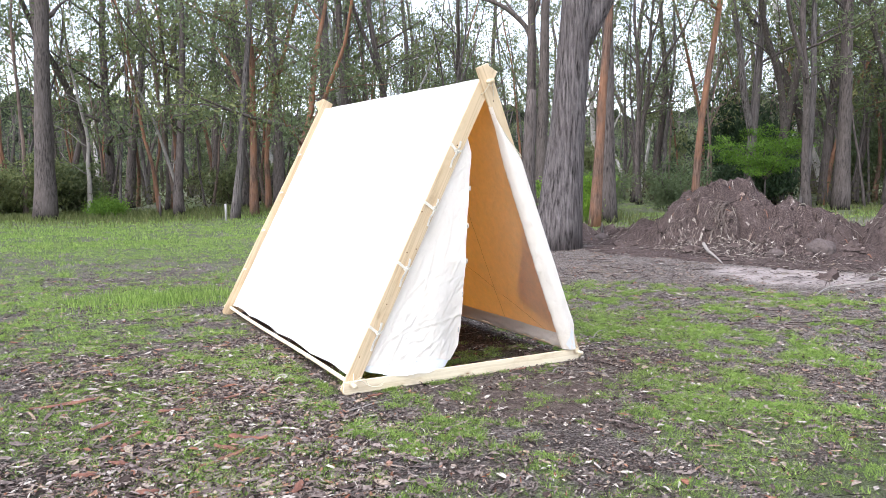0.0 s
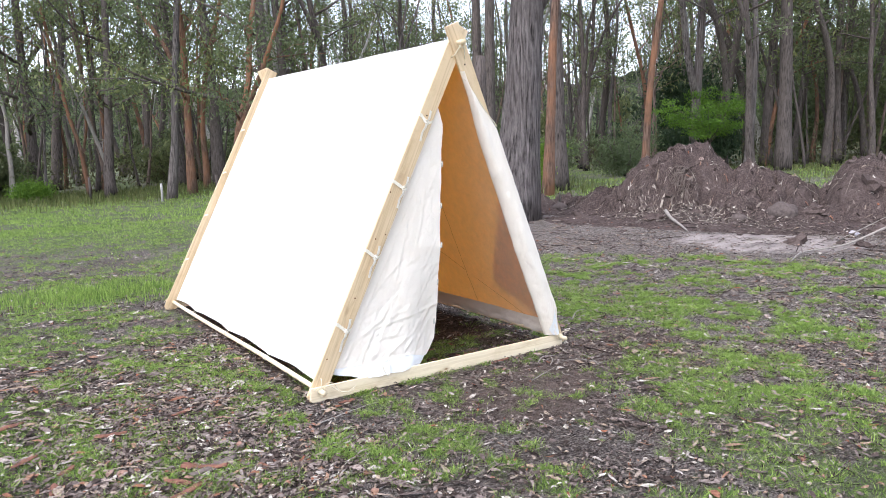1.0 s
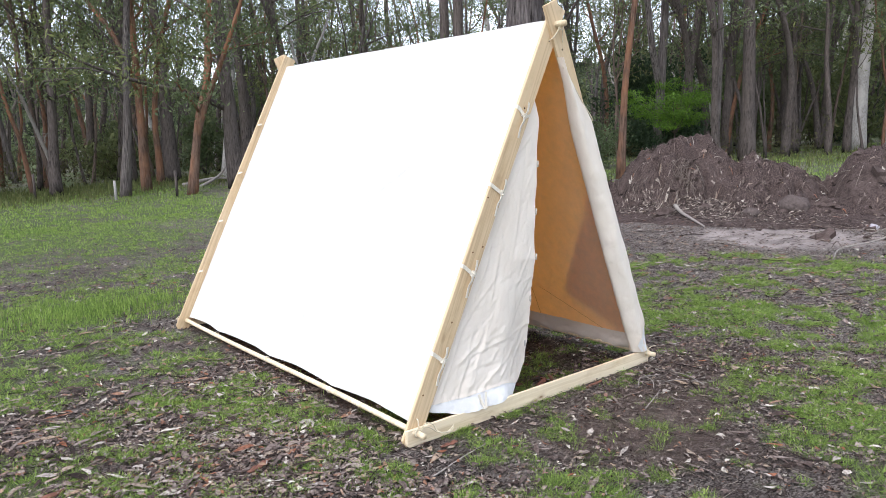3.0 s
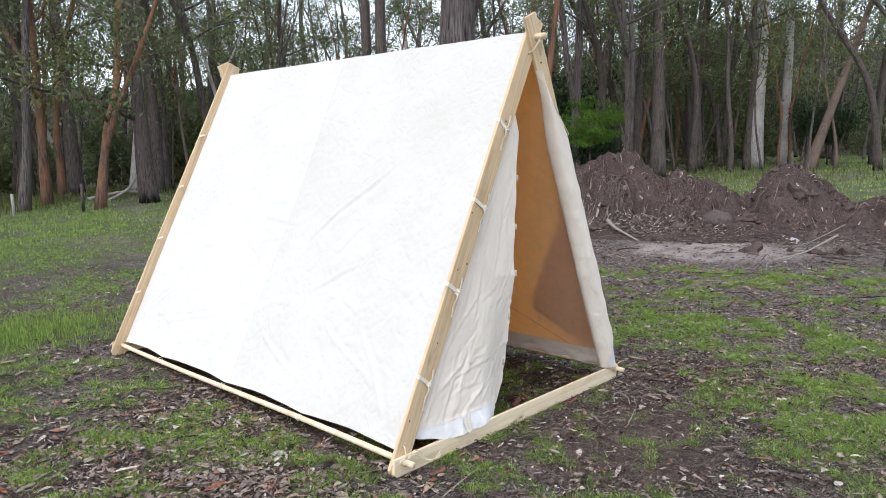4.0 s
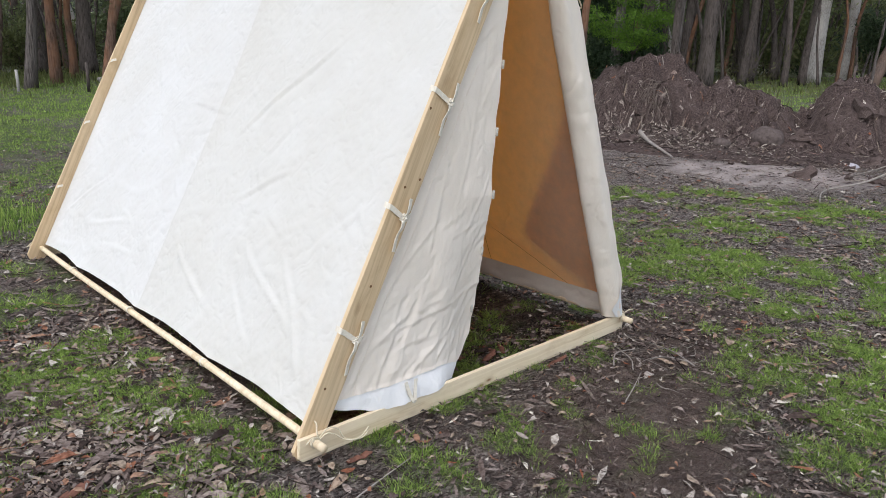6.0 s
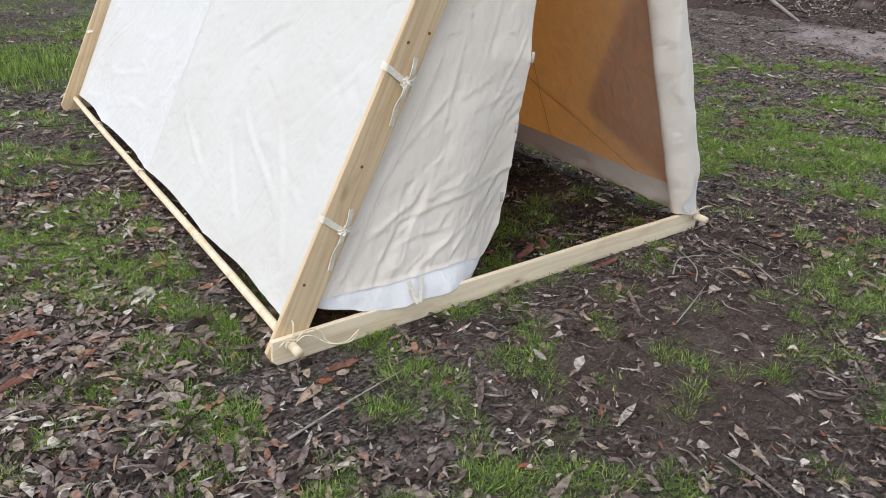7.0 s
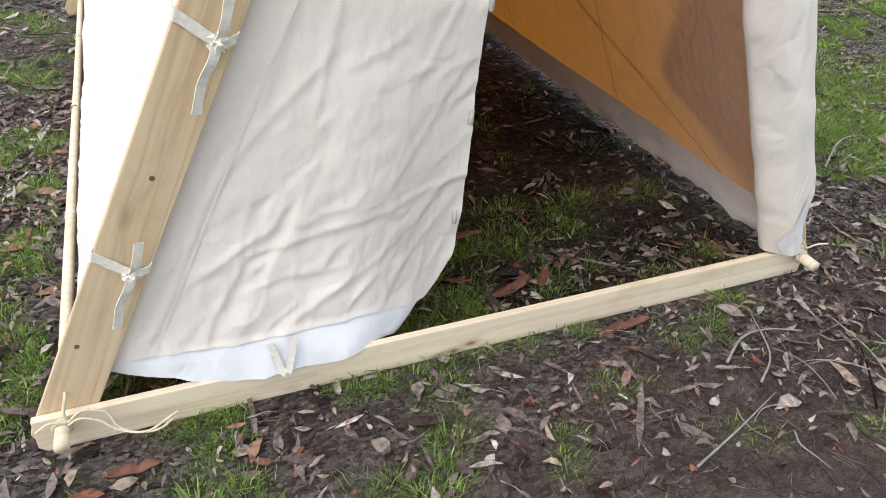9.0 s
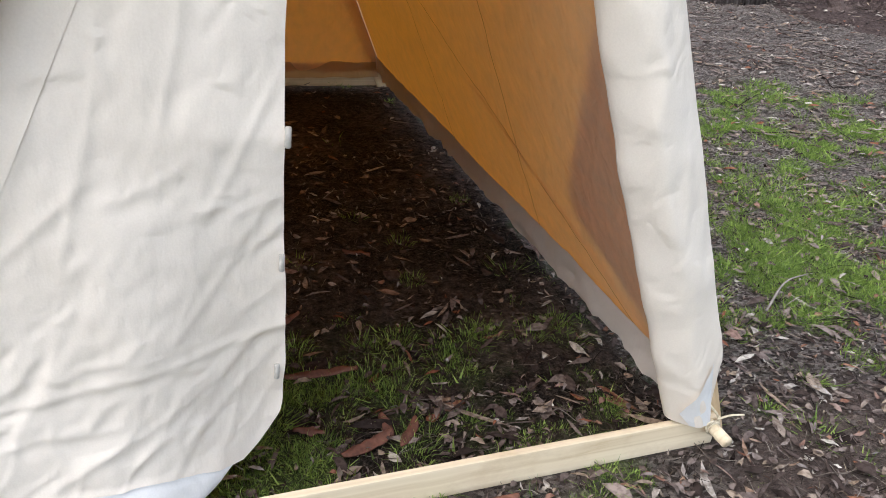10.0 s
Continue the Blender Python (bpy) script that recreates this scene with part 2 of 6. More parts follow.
BARK_STRIP_GREY = plain_mat("bark_strip_grey", (0.07, 0.052, 0.046), (0.20, 0.16, 0.145), 26, 0.9, 0.004, 0.05)
BARK_STRIP = plain_mat("bark_strip", (0.085, 0.038, 0.028), (0.25, 0.115, 0.078), 22, 0.85, 0.004)
DIRT_CLOD = plain_mat("dirt_clod", (0.05, 0.036, 0.032), (0.17, 0.128, 0.116), 14, 0.95, 0.03, 0.1)
STONE = plain_mat("stone", (0.06, 0.046, 0.042), (0.14, 0.112, 0.102), 18, 0.9, 0.01, 0.1)
FENCE_WOOD = plain_mat("old_post", (0.26, 0.24, 0.22), (0.46, 0.44, 0.42), 30, 0.9, 0.004)
PLASTIC = plain_mat("pale_scrap", (0.36, 0.33, 0.36), (0.48, 0.45, 0.48), 20, 0.5, 0.002)


def ground_material():
    mat, nt, out = nodes_of("ground_soil")
    att = nt.nodes.new("ShaderNodeVertexColor")
    att.layer_name = "cover"
    sep = node(nt, "ShaderNodeSeparateColor", [("Color", att.outputs["Color"])])
    vec = coords(nt, "Object")
    big, mid, fine = noise_tex(nt, vec, 1.1, 6, 0.6), noise_tex(nt, vec, 9, 7, 0.7), noise_tex(nt, vec, 85, 7, 0.8)
    soil = ramp(nt, fine, [(0.38, (0.006, 0.0045, 0.004)), (0.5, (0.038, 0.029, 0.025)), (0.64, (0.15, 0.115, 0.099))])
    soil = mix(nt, ramp(nt, big, [(0.42, (0, 0, 0)), (0.66, (0.75, 0.75, 0.75))]), soil, ramp(nt, mid, [(0.3, (0.06, 0.044, 0.037)), (0.7, (0.27, 0.205, 0.175))]))
    lump = noise_tex(nt, vec, 27, 6, 0.7)
    soil = mix(nt, 1.0, soil, ramp(nt, lump, [(0.38, (0.32, 0.31, 0.30)), (0.5, (0.92, 0.92, 0.92)), (0.64, (1.55, 1.51, 1.48))]), "MULTIPLY")
    vor = nt.nodes.new("ShaderNodeTexVoronoi")
    vor.inputs["Scale"].default_value = 62
    nt.links.new(coords(nt, "Object", (1, 1.6, 1)), vor.inputs["Vector"])
    scrap = ramp(nt, node(nt, "ShaderNodeSeparateColor", [("Color", vor.outputs["Color"])]).outputs[0], [(0.0, (0.045, 0.036, 0.032)), (0.4, (0.18, 0.148, 0.134)), (0.75, (0.34, 0.295, 0.27)), (1.0, (0.50, 0.45, 0.40))])
    scrap = mix(nt, 1.0, scrap, ramp(nt, fine, [(0.34, (0.35, 0.34, 0.33)), (0.55, (1, 1, 1)), (0.7, (1.2, 1.18, 1.16))]), "MULTIPLY")
    soil = mix(nt, sep.outputs[2], soil, scrap)
    mud = ramp(nt, mid, [(0.30, (0.065, 0.045, 0.038)), (0.5, (0.155, 0.112, 0.095)), (0.70, (0.265, 0.198, 0.170))])
    crumb = noise_tex(nt, vec, 210, 5, 0.75)
    mud = mix(nt, 1.0, mud, ramp(nt, crumb, [(0.38, (0.30, 0.28, 0.27)), (0.52, (0.95, 0.95, 0.95)), (0.68, (1.5, 1.46, 1.44))]), "MULTIPLY")
    soil = mix(nt, att.outputs["Alpha"], soil, mix(nt, 0.3, mud, soil))
    turf = ramp(nt, fine, [(0.30, (0.020, 0.030, 0.011)), (0.5, (0.098, 0.142, 0.046)), (0.70, (0.255, 0.335, 0.115))])
    turf = mix(nt, ramp(nt, mid, [(0.47, (0, 0, 0)), (0.64, (0.55, 0.55, 0.55))]), turf, ramp(nt, fine, [(0.35, (0.04, 0.03, 0.025)), (0.65, (0.20, 0.165, 0.13))]))
    patch = noise_tex(nt, vec, 2.6, 7, 0.72)
    turf = mix(nt, ramp(nt, patch, [(0.50, (0, 0, 0)), (0.62, (0.5, 0.5, 0.5))]), turf, ramp(nt, fine, [(0.35, (0.05, 0.04, 0.034)), (0.65, (0.22, 0.185, 0.155))]))
    col = mix(nt, sep.outputs[0], soil, turf)
    sand = ramp(nt, fine, [(0.3, (0.36, 0.295, 0.272)), (0.7, (0.60, 0.52, 0.485))])
    col = mix(nt, sep.outputs[1], col, sand)
    rough = ramp(nt, mid, [(0.35, (0.6, 0.6, 0.6)), (0.6, (0.95, 0.95, 0.95))])
    principled(nt, out, col, rough, bump(nt, fine, 1.0, 0.02, bump(nt, lump, 0.9, 0.03, bump(nt, mid, 0.8, 0.05))), 0.08)
    return mat


GROUND = ground_material()


def mound_material():
    mat, nt, out = nodes_of("mound_soil")
    vec = coords(nt, "Object")
    big, mid, fine = noise_tex(nt, vec, 0.9, 5), noise_tex(nt, vec, 6, 7, 0.7), noise_tex(nt, vec, 38, 6, 0.75)
    col = ramp(nt, fine, [(0.32, (0.018, 0.012, 0.011)), (0.5, (0.088, 0.063, 0.057)), (0.7, (0.235, 0.182, 0.166))])
    col = mix(nt, ramp(nt, big, [(0.4, (0, 0, 0)), (0.7, (0.6, 0.6, 0.6))]), col, ramp(nt, mid, [(0.3, (0.032, 0.022, 0.020)), (0.7, (0.20, 0.152, 0.137))]))
    principled(nt, out, col, 0.95, bump(nt, fine, 1.0, 0.03, bump(nt, mid, 0.8, 0.09)), 0.1)
    return mat


MOUND = mound_material()


def far_wood_material():
    mat, nt, out = nodes_of("far_wood")
    vec = coords(nt, "Object")
    stems = noise_tex(nt, coords(nt, "Object", (1, 1, 0.06)), 1.5, 3, 0.6)
    tuft = noise_tex(nt, vec, 0.8, 7, 0.75)
    col = ramp(nt, tuft, [(0.36, (0.022, 0.027, 0.018)), (0.52, (0.07, 0.082, 0.056)), (0.7, (0.17, 0.18, 0.125))])
    col = mix(nt, ramp(nt, stems, [(0.55, (0, 0, 0)), (0.62, (0.7, 0.7, 0.7))]), col, (0.14, 0.122, 0.115))
    principled(nt, out, col, 0.95, bump(nt, tuft, 1.0, 1.2), 0.0)
    return mat


FAR_WOOD = far_wood_material()


# ---- mesh helpers ----
def mesh_np(name, verts, faces, mat, smooth=False):
    """A mesh from arrays: verts (n, 3), faces (m, 3) or (m, 4)."""
    verts, faces = np.asarray(verts, np.float32), np.asarray(faces, np.int32)
    me = bpy.data.meshes.new(name)
    k = faces.shape[1]
    me.vertices.add(len(verts))
    me.vertices.foreach_set("co", verts.ravel())
    me.loops.add(faces.size)
    me.loops.foreach_set("vertex_index", faces.ravel())
    me.polygons.add(len(faces))
    me.polygons.foreach_set("loop_start", np.arange(len(faces), dtype=np.int32) * k)
    me.polygons.foreach_set("loop_total", np.full(len(faces), k, np.int32))
    me.update(calc_edges=True)
    me.validate()
    if smooth:
        me.polygons.foreach_set("use_smooth", np.ones(len(faces), bool))
    me.materials.append(mat)
    return me


def finish(bm, name, mat, smooth=False):
    bmesh.ops.recalc_face_normals(bm, faces=bm.faces)
    me = bpy.data.meshes.new(name)
    bm.to_mesh(me)
    bm.free()
    for p in me.polygons:
        p.use_smooth = smooth
    me.materials.append(mat)
    return me


def part(name, me, parent, m=None, label=""):
    ob = new(name, me)
    ob.parent = parent
    if m is not None:
        ob.matrix_basis = m
    if label:
        ob["label"] = label
    return ob


def thing(name, me, label, category, group="", kind="", m=None):
    ob = new(name, me)
    if m is not None:
        ob.matrix_basis = m
    return tagged(ob, label, category, group, kind)


def board_mesh(name, length, width, thick, mat, chamfer=0.004, cut=0.0):
    """A plank: z along its length, x across, y through it. cut: a corner sawn off at the lower end."""
    bm = bmesh.new()
    w, c = width / 2, cut
    ring = [(-w, c), (-w + c, 0), (w, 0), (w, length), (-w, length)] if c else [(-w, 0), (w, 0), (w, length), (-w, length)]
    f = bm.faces.new([bm.verts.new((x, 0, z)) for x, z in ring])
    ext = bmesh.ops.extrude_face_region(bm, geom=[f])
    for v in ext["geom"]:
        if isinstance(v, bmesh.types.BMVert):
            v.co.y += thick
    bmesh.ops.bevel(bm, geom=list(bm.edges), offset=chamfer, segments=2, affect="EDGES", profile=0.6)
    return finish(bm, name, mat)


def tube(points, radii, sides=8, caps=True):
    """Verts and quad faces of a round tube along points."""
    pts = [Vector(p) for p in points]
    n = len(pts)
    radii = [radii] * n if isinstance(radii, (int, float)) else radii
    verts, faces = [], []
    ref = None
    for i, p in enumerate(pts):
        d = (pts[min(i + 1, n - 1)] - pts[max(i - 1, 0)]).normalized()
        if ref is None:
            ref = d.orthogonal().normalized()
        ref = (ref - d * ref.dot(d))
        ref = ref.normalized() if ref.length > 1e-6 else d.orthogonal().normalized()
        side = d.cross(ref)
        for k in range(sides):
            a = 2 * math.pi * k / sides
            verts.append(p + (ref * math.cos(a) + side * math.sin(a)) * radii[i])
    for i in range(n - 1):
        for k in range(sides):
            k2 = (k + 1) % sides
            faces.append((i * sides + k, i * sides + k2, (i + 1) * sides + k2, (i + 1) * sides + k))
    return verts, faces


def tube_mesh(name, runs, mat, sides=8, smooth=True):
    """One mesh of several tubes, each with closed ends. runs: (points, radii) or (points, radii, sides)."""
    bm = bmesh.new()
    for points, radii, *own in runs:
        k = own[0] if own else sides
        vs, fs = tube(points, radii, k)
        b = [bm.verts.new(v) for v in vs]
        for f in fs:
            bm.faces.new([b[i] for i in f])
        bm.faces.new(b[:k][::-1])
        bm.faces.new(b[-k:])
    return finish(bm, name, mat, smooth)


def smooth_path(points, steps=6):
    """A Catmull-Rom line through the points."""
    p = [Vector(q) for q in points]
    p = [p[0] * 2 - p[1]] + p + [p[-1] * 2 - p[-2]]
    out = []
    for i in range(1, len(p) - 2):
        for s in range(steps):
            t = s / steps
            a, b, c, d = p[i - 1], p[i], p[i + 1], p[i + 2]
            out.append(0.5 * ((2 * b) + (c - a) * t + (2 * a - 5 * b + 4 * c - d) * t * t + (3 * b - a - 3 * c + d) * t ** 3))
    out.append(p[-2])
    return out


def ribbon_mesh(name, points, width, thick, across, mat):
    """A flat tape along points; across: the direction of its width."""
    bm = bmesh.new()
    pts = smooth_path(points, 5)
    rows = []
    for i, p in enumerate(pts):
        d = (pts[min(i + 1, len(pts) - 1)] - pts[max(i - 1, 0)]).normalized()
        a = Vector(across)
        a = (a - d * a.dot(d)).normalized()
        n = d.cross(a)
        w = width * (0.92 + 0.16 * noise.noise(p * 40))
        rows.append([bm.verts.new(p + a * sx * w / 2 + n * sy * thick / 2) for sx, sy in ((-1, -1), (1, -1), (1, 1), (-1, 1))])
    for r, q in zip(rows, rows[1:]):
        for k in range(4):
            bm.faces.new((r[k], r[(k + 1) % 4], q[(k + 1) % 4], q[k]))
    bm.faces.new(rows[0][::-1])
    bm.faces.new(rows[-1])
    return finish(bm, name, mat, False)


def blob_mesh(name, size, mat, seed=0, subdiv=2, rough=0.25, freq=2.0):
    bm = bmesh.new()
    bmesh.ops.create_icosphere(bm, subdivisions=subdiv, radius=1.0)
    for v in bm.verts:
        k = 1 + rough * noise.noise(v.co * freq + Vector((seed * 7.3, seed, 0)))
        v.co = Vector((v.co.x * size[0], v.co.y * size[1], v.co.z * size[2])) * k
    return finish(bm, name, mat, subdiv > 1 and rough < 0.9)


def sheet_mesh(name, rows, mat, thick=0.0):
    """Cloth from rows of points; a thickness gives it a second face."""
    nr, nc = len(rows), len(rows[0])
    verts = np.array([tuple(p) for r in rows for p in r], np.float32)
    i, j = np.meshgrid(np.arange(nr - 1), np.arange(nc - 1), indexing="ij")
    a = (i * nc + j).ravel()
    return mesh_np(name, verts, np.stack([a, a + 1, a + nc + 1, a + nc], 1), mat, True)


# ---- the A-frame tent ----
SLOPE = 2.14
ANG = math.atan(SLOPE)
LEN = 3.66
FOOT = 1.2475
RIDGE_Z = 2.543
tent = tagged(new("a_frame_tent"), "off-white canvas ridge tent on a lashed pine A-frame", "tent")

BW, BT = 0.128, 0.022
LB = 2.965


def rafter(side, y_foot, y_top, label, dx=0.0):
    """A leaning board from a foot at side * FOOT up past the crossing."""
    me = board_mesh("rafter", LB, BW, BT, PINE, 0.0035, 0.03 if side < 0 else 0.0)
    cx = side * (FOOT - BW / 2 / math.sin(ANG)) + dx
    up = Vector((-side * math.cos(ANG), (y_top - y_foot) / LB, math.sin(ANG))).normalized()
    across = Vector((math.sin(ANG), 0, side * math.cos(ANG)))
    across = (across - up * across.dot(up)).normalized()
    n = up.cross(across)
    m = Matrix((across, n, up)).transposed().to_4x4()
    m.translation = Vector((cx, y_foot, 0)) - up * (0.055 if side < 0 else 0.045)
    return part("rafter", me, tent, m, label)


def board_x(z, off):
    """x on the front left rafter's face at height z; off 0 at the outer edge, 1 at the inner one."""
    return -FOOT + z / SLOPE + off * BW / math.sin(ANG)


fl = rafter(-1, 0.0, 0.0, "pine rafter board with knots and nail holes")
fr = rafter(1, 0.0, -BT - 0.001, "pine rafter board, lashed at the top")
rl = rafter(-1, LEN, LEN, "", -0.02)
rr = rafter(1, LEN + 0.002, LEN + BT + 0.003, "", -0.02)


def cross_beam(y):
    me = board_mesh("base_beam", 2.43, 0.105, BT, PINE_PALE, 0.003, 0.018)
    m = Matrix(((0, 0, 1, -1.232), (0, 1, 0, y), (1, 0, 0, 0.013), (0, 0, 0, 1)))
    return part("base_beam", me, tent, m, "pale pine base board on the ground")


beam_front = cross_beam(-BT - 0.002)
beam_back = cross_beam(LEN + 2 * BT + 0.006)

RAIL_X, RAIL_Z, RAIL_R = 1.165, 0.043, 0.018
for sx in (-1, 1):
    pts = [(sx * RAIL_X, y, RAIL_Z + 0.006 * math.sin(y * 1.7)) for y in np.linspace(-0.105, LEN + 0.11, 14)]
    part("side_rail", tube_mesh("side_rail", [(pts, RAIL_R)], PINE_PALE, 12), tent, None, "round wooden side rail")
ridge_pts = [(0.004, y, 2.512 - 0.012 * math.sin(math.pi * (y + 0.08) / (LEN + 0.16))) for y in np.linspace(-0.095, LEN + 0.1, 14)]
part("ridge_pole", tube_mesh("ridge_pole", [(ridge_pts, 0.021)], DOWEL, 12), tent, None, "round wooden ridge pole")

HEM_PINS = (0.0, 0.97, 1.93, 2.93, LEN)


def hem_lift(y):
    for a, b in zip(HEM_PINS, HEM_PINS[1:]):
        if a <= y <= b:
            s = (y - a) / (b - a)
            return 0.019 * math.sin(math.pi * s) ** 0.8 * (1 + 0.25 * noise.noise(Vector((y * 3, 0, 4))))
    return 0.0


CREASES = ((1.44, 1.40, 0.97, 0.99, 0.007), (1.24, 1.82, 0.96, 1.67, 0.006), (2.19, 1.38, 1.84, 1.39, 0.004), (1.16, 1.56, 1.05, 1.41, 0.004), (0.55, 2.30, 0.95, 2.12, 0.006), (0.30, 2.45, 0.62, 2.10, 0.006),
           (0.75, 2.48, 1.02, 2.30, 0.005), (1.30, 2.42, 1.62, 2.28, 0.006), (2.55, 2.25, 2.95, 2.33, 0.005), (3.10, 2.05, 3.45, 2.30, 0.006), (2.30, 2.40, 2.66, 2.44, 0.004), (0.22, 1.70, 0.48, 1.98, 0.004), (3.28, 0.30, 3.34, 1.30, 0.004), (3.12, 0.20, 3.16, 1.00, 0.003))


def short_creases(seed, n, box, length, amp, steep):
    """Seeded short pinched folds within a box."""
    r = random.Random(seed)
    out = []
    for i in range(n):
        x, y = r.uniform(box[0], box[1]), r.uniform(box[2], box[3])
        a, l = r.gauss(steep, 0.55), length * r.uniform(0.4, 1.4)
        out.append((x, y, x + l * math.cos(a), y + l * math.sin(a), amp * r.uniform(0.5, 1.3) * r.choice((-1, 1, 1))))
    return tuple(out)


CREASES += short_creases(3, 46, (0.15, 3.4, 1.3, 2.55), 0.13, 0.0028, -0.5) + short_creases(4, 16, (0.2, 3.4, 0.2, 1.4), 0.15, 0.002, -0.6)


def crease_at(x, y, table):
    """Sum of sharp pinched folds along short lines."""
    total = 0.0
    for ax, ay, bx, by, amp in table:
        dx, dy = bx - ax, by - ay
        if abs(x - (ax + bx) / 2) > abs(dx) + 0.13 or abs(y - (ay + by) / 2) > abs(dy) + 0.13:
            continue
        l = math.hypot(dx, dy)
        t = ((x - ax) * dx + (y - ay) * dy) / (l * l)
        if -0.3 < t < 1.3:
            d = ((x - ax) * dy - (y - ay) * dx) / l + 0.02 * min(1.0, l) * math.sin(t * 4 + ax * 9)
            if abs(d) < 0.12:
                fade = max(0.0, min(1.0, (t + 0.3) * 3, (1.3 - t) * 3))
                total += amp * fade * (math.exp(-(d / 0.011) ** 2) - 0.6 * math.exp(-((d - 0.024) / 0.022) ** 2))
    return total


def ridged(x, y, k):
    """Thin winding ridges, 0 to 1."""
    n = noise.noise(Vector((x, y, k)))
    return math.exp(-(n / 0.09) ** 2)


def roof_point(side, y, s, out=0.0):
    """A point of the roof; s 0 at the ridge, 1 at the rail."""
    top = Vector((side * 0.012, y, RIDGE_Z))
    low = Vector((side * 1.138, y, 0.066))
    n = Vector((side * math.sin(ANG), 0, math.cos(ANG)))
    p = top.lerp(low, s)
    sag = -0.022 * math.sin(math.pi * s) * (0.4 + 0.6 * math.sin(math.pi * y / LEN))
    q = Vector((y, s * 2.6, side * 5.0))
    wr = 0.007 * noise.noise(q * 1.9) + 0.0045 * noise.noise(Vector((q.x * 3.1 + q.y * 2.0, q.y * 5.5, 3))) * (0.35 + s)
    wr += 0.0035 * ridged(q.x * 1.5 + q.y * 0.9, q.y * 3.2 - q.x * 1.6, 9.7 + side) * (0.15 + s)
    wr += 0.0022 * ridged(q.x * 4.2 - q.y * 2.0, q.y * 5.0 + q.x * 1.5, 2.7 + side) * s * s
    wr += 1.3 * crease_at(y, s * 2.66, CREASES) if side < 0 else 0.0
    pin = min(abs(y - h) for h in HEM_PINS)
    wr += 0.008 * math.exp(-pin / 0.12) * math.exp(-(1 - s) / 0.06)
    edge = min(1.0, min(y, LEN - y) / 0.12 + 0.15)
    return p + n * ((sag + wr) * edge + out)


def roof_mesh(side, y0, y1, mat, out=0.0):
    rows = []
    n = 190 if side < 0 else 80
    cols = int((270 if side < 0 else 110) * (y1 - y0) / LEN)
    for i in range(n + 1):
        s = i / n
        row = []
        for y in np.linspace(y0, y1, cols):
            p = roof_point(side, y, s, out)
            if s > 0.9:
                k = ((s - 0.9) / 0.1) ** 2
                lift = hem_lift(y)
                p.z += lift * k
                p.x += -side * lift / SLOPE * k
            row.append(p)
        rows.append(row)
    return sheet_mesh("roof_canvas", rows, mat)


left_roof = part("roof_canvas", roof_mesh(-1, 1.868, LEN - 0.004, CANVAS), tent, None, "taut off-white canvas roof panel, lightly creased")
front_roof = part("roof_canvas", roof_mesh(-1, 0.024, 1.892, CANVAS_CREAM, 0.004), tent, None, "taut cream canvas roof panel lapped over the rear one")
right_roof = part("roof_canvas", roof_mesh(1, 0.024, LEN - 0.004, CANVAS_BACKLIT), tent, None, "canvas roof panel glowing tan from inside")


def seam_strip(side, a, b, width, mat, lift, parent, name="seam"):
    """A sewn strip on a roof panel between two (y, s) places."""
    rows = []
    d = Vector((b[0] - a[0], (b[1] - a[1]) * 2.7)).normalized()
    for i in range(61):
        t = i / 60
        y, s = a[0] + (b[0] - a[0]) * t, a[1] + (b[1] - a[1]) * t
        row = []
        for k in (-0.5, 0.5):
            yy, ss = y - d.y * width * k, s + d.x * width * k / 2.7
            row.append(roof_point(side, min(max(yy, 0.02), LEN), min(ss, 1.0), lift))
        rows.append(row)
    return part(name, sheet_mesh(name, rows, mat), parent)


seam_strip(-1, (1.878, 0.01), (1.878, 0.985), 0.003, STITCH_PALE, 0.0055, front_roof)
seam_strip(1, (1.01, 0.0), (1.03, 0.985), 0.006, STITCH, -0.002, right_roof)
seam_strip(1, (2.05, 0.0), (2.05, 0.985), 0.006, STITCH, -0.002, right_roof)
seam_strip(1, (0.10, 0.965), (1.45, 0.745), 0.010, CANVAS_BACKLIT, -0.004, right_roof)
seam_strip(1, (0.16, 0.985), (2.3, 0.56), 0.005, STITCH, -0.002, right_roof)


def hem_strip(side, depth, out, mat, name, label, seed):
    """The cloth that hangs inside along the foot of a roof panel."""
    rows = []
    for i in range(9):
        k = i / 8
        row = []
        for y in np.linspace(0.03, LEN - 0.02, 120):
            base = roof_point(side, y, 0.945, -0.012 - out)
            rag = 0.028 * noise.noise(Vector((y * 4, seed, 0))) + 0.018 * noise.noise(Vector((y * 17, seed, 2)))
            z = base.z - k * (depth + rag)
            row.append(Vector((base.x + side * k * 0.02 + 0.026 * k * noise.noise(Vector((y * 6, k * 2, seed))) + 0.010 * k * noise.noise(Vector((y * 19, k * 4, seed))), y, max(z, 0.012))))
        rows.append(row)
    return part(name, sheet_mesh(name, rows, mat), tent, None, label)


# inner hems, their shade put into the cloth's grey
hem_strip(1, 0.125, 0.0, SOD_SHADED, "sod_cloth", "white sod cloth along the foot of the wall, coloured grey for shade", 3.0)
hem_strip(-1, 0.10, 0.0, SOD_SHADED, "sod_cloth", "white sod cloth along the foot of the wall, coloured grey for shade", 8.0)


# rear wall
def rear_mesh():
    rows = []
    for i in range(41):
        z = RIDGE_Z - 0.05 - (RIDGE_Z - 0.14) * i / 40
        half = max(0.02, (RIDGE_Z - z) / SLOPE * 0.975)
        rows.append([Vector((x * half, LEN - 0.012 - 0.02 * noise.noise(Vector((x * half * 3, z * 2, 2))) - 0.02 * math.sin(z), z)) for x in np.linspace(-1, 1, 61)])
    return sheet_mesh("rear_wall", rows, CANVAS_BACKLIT)


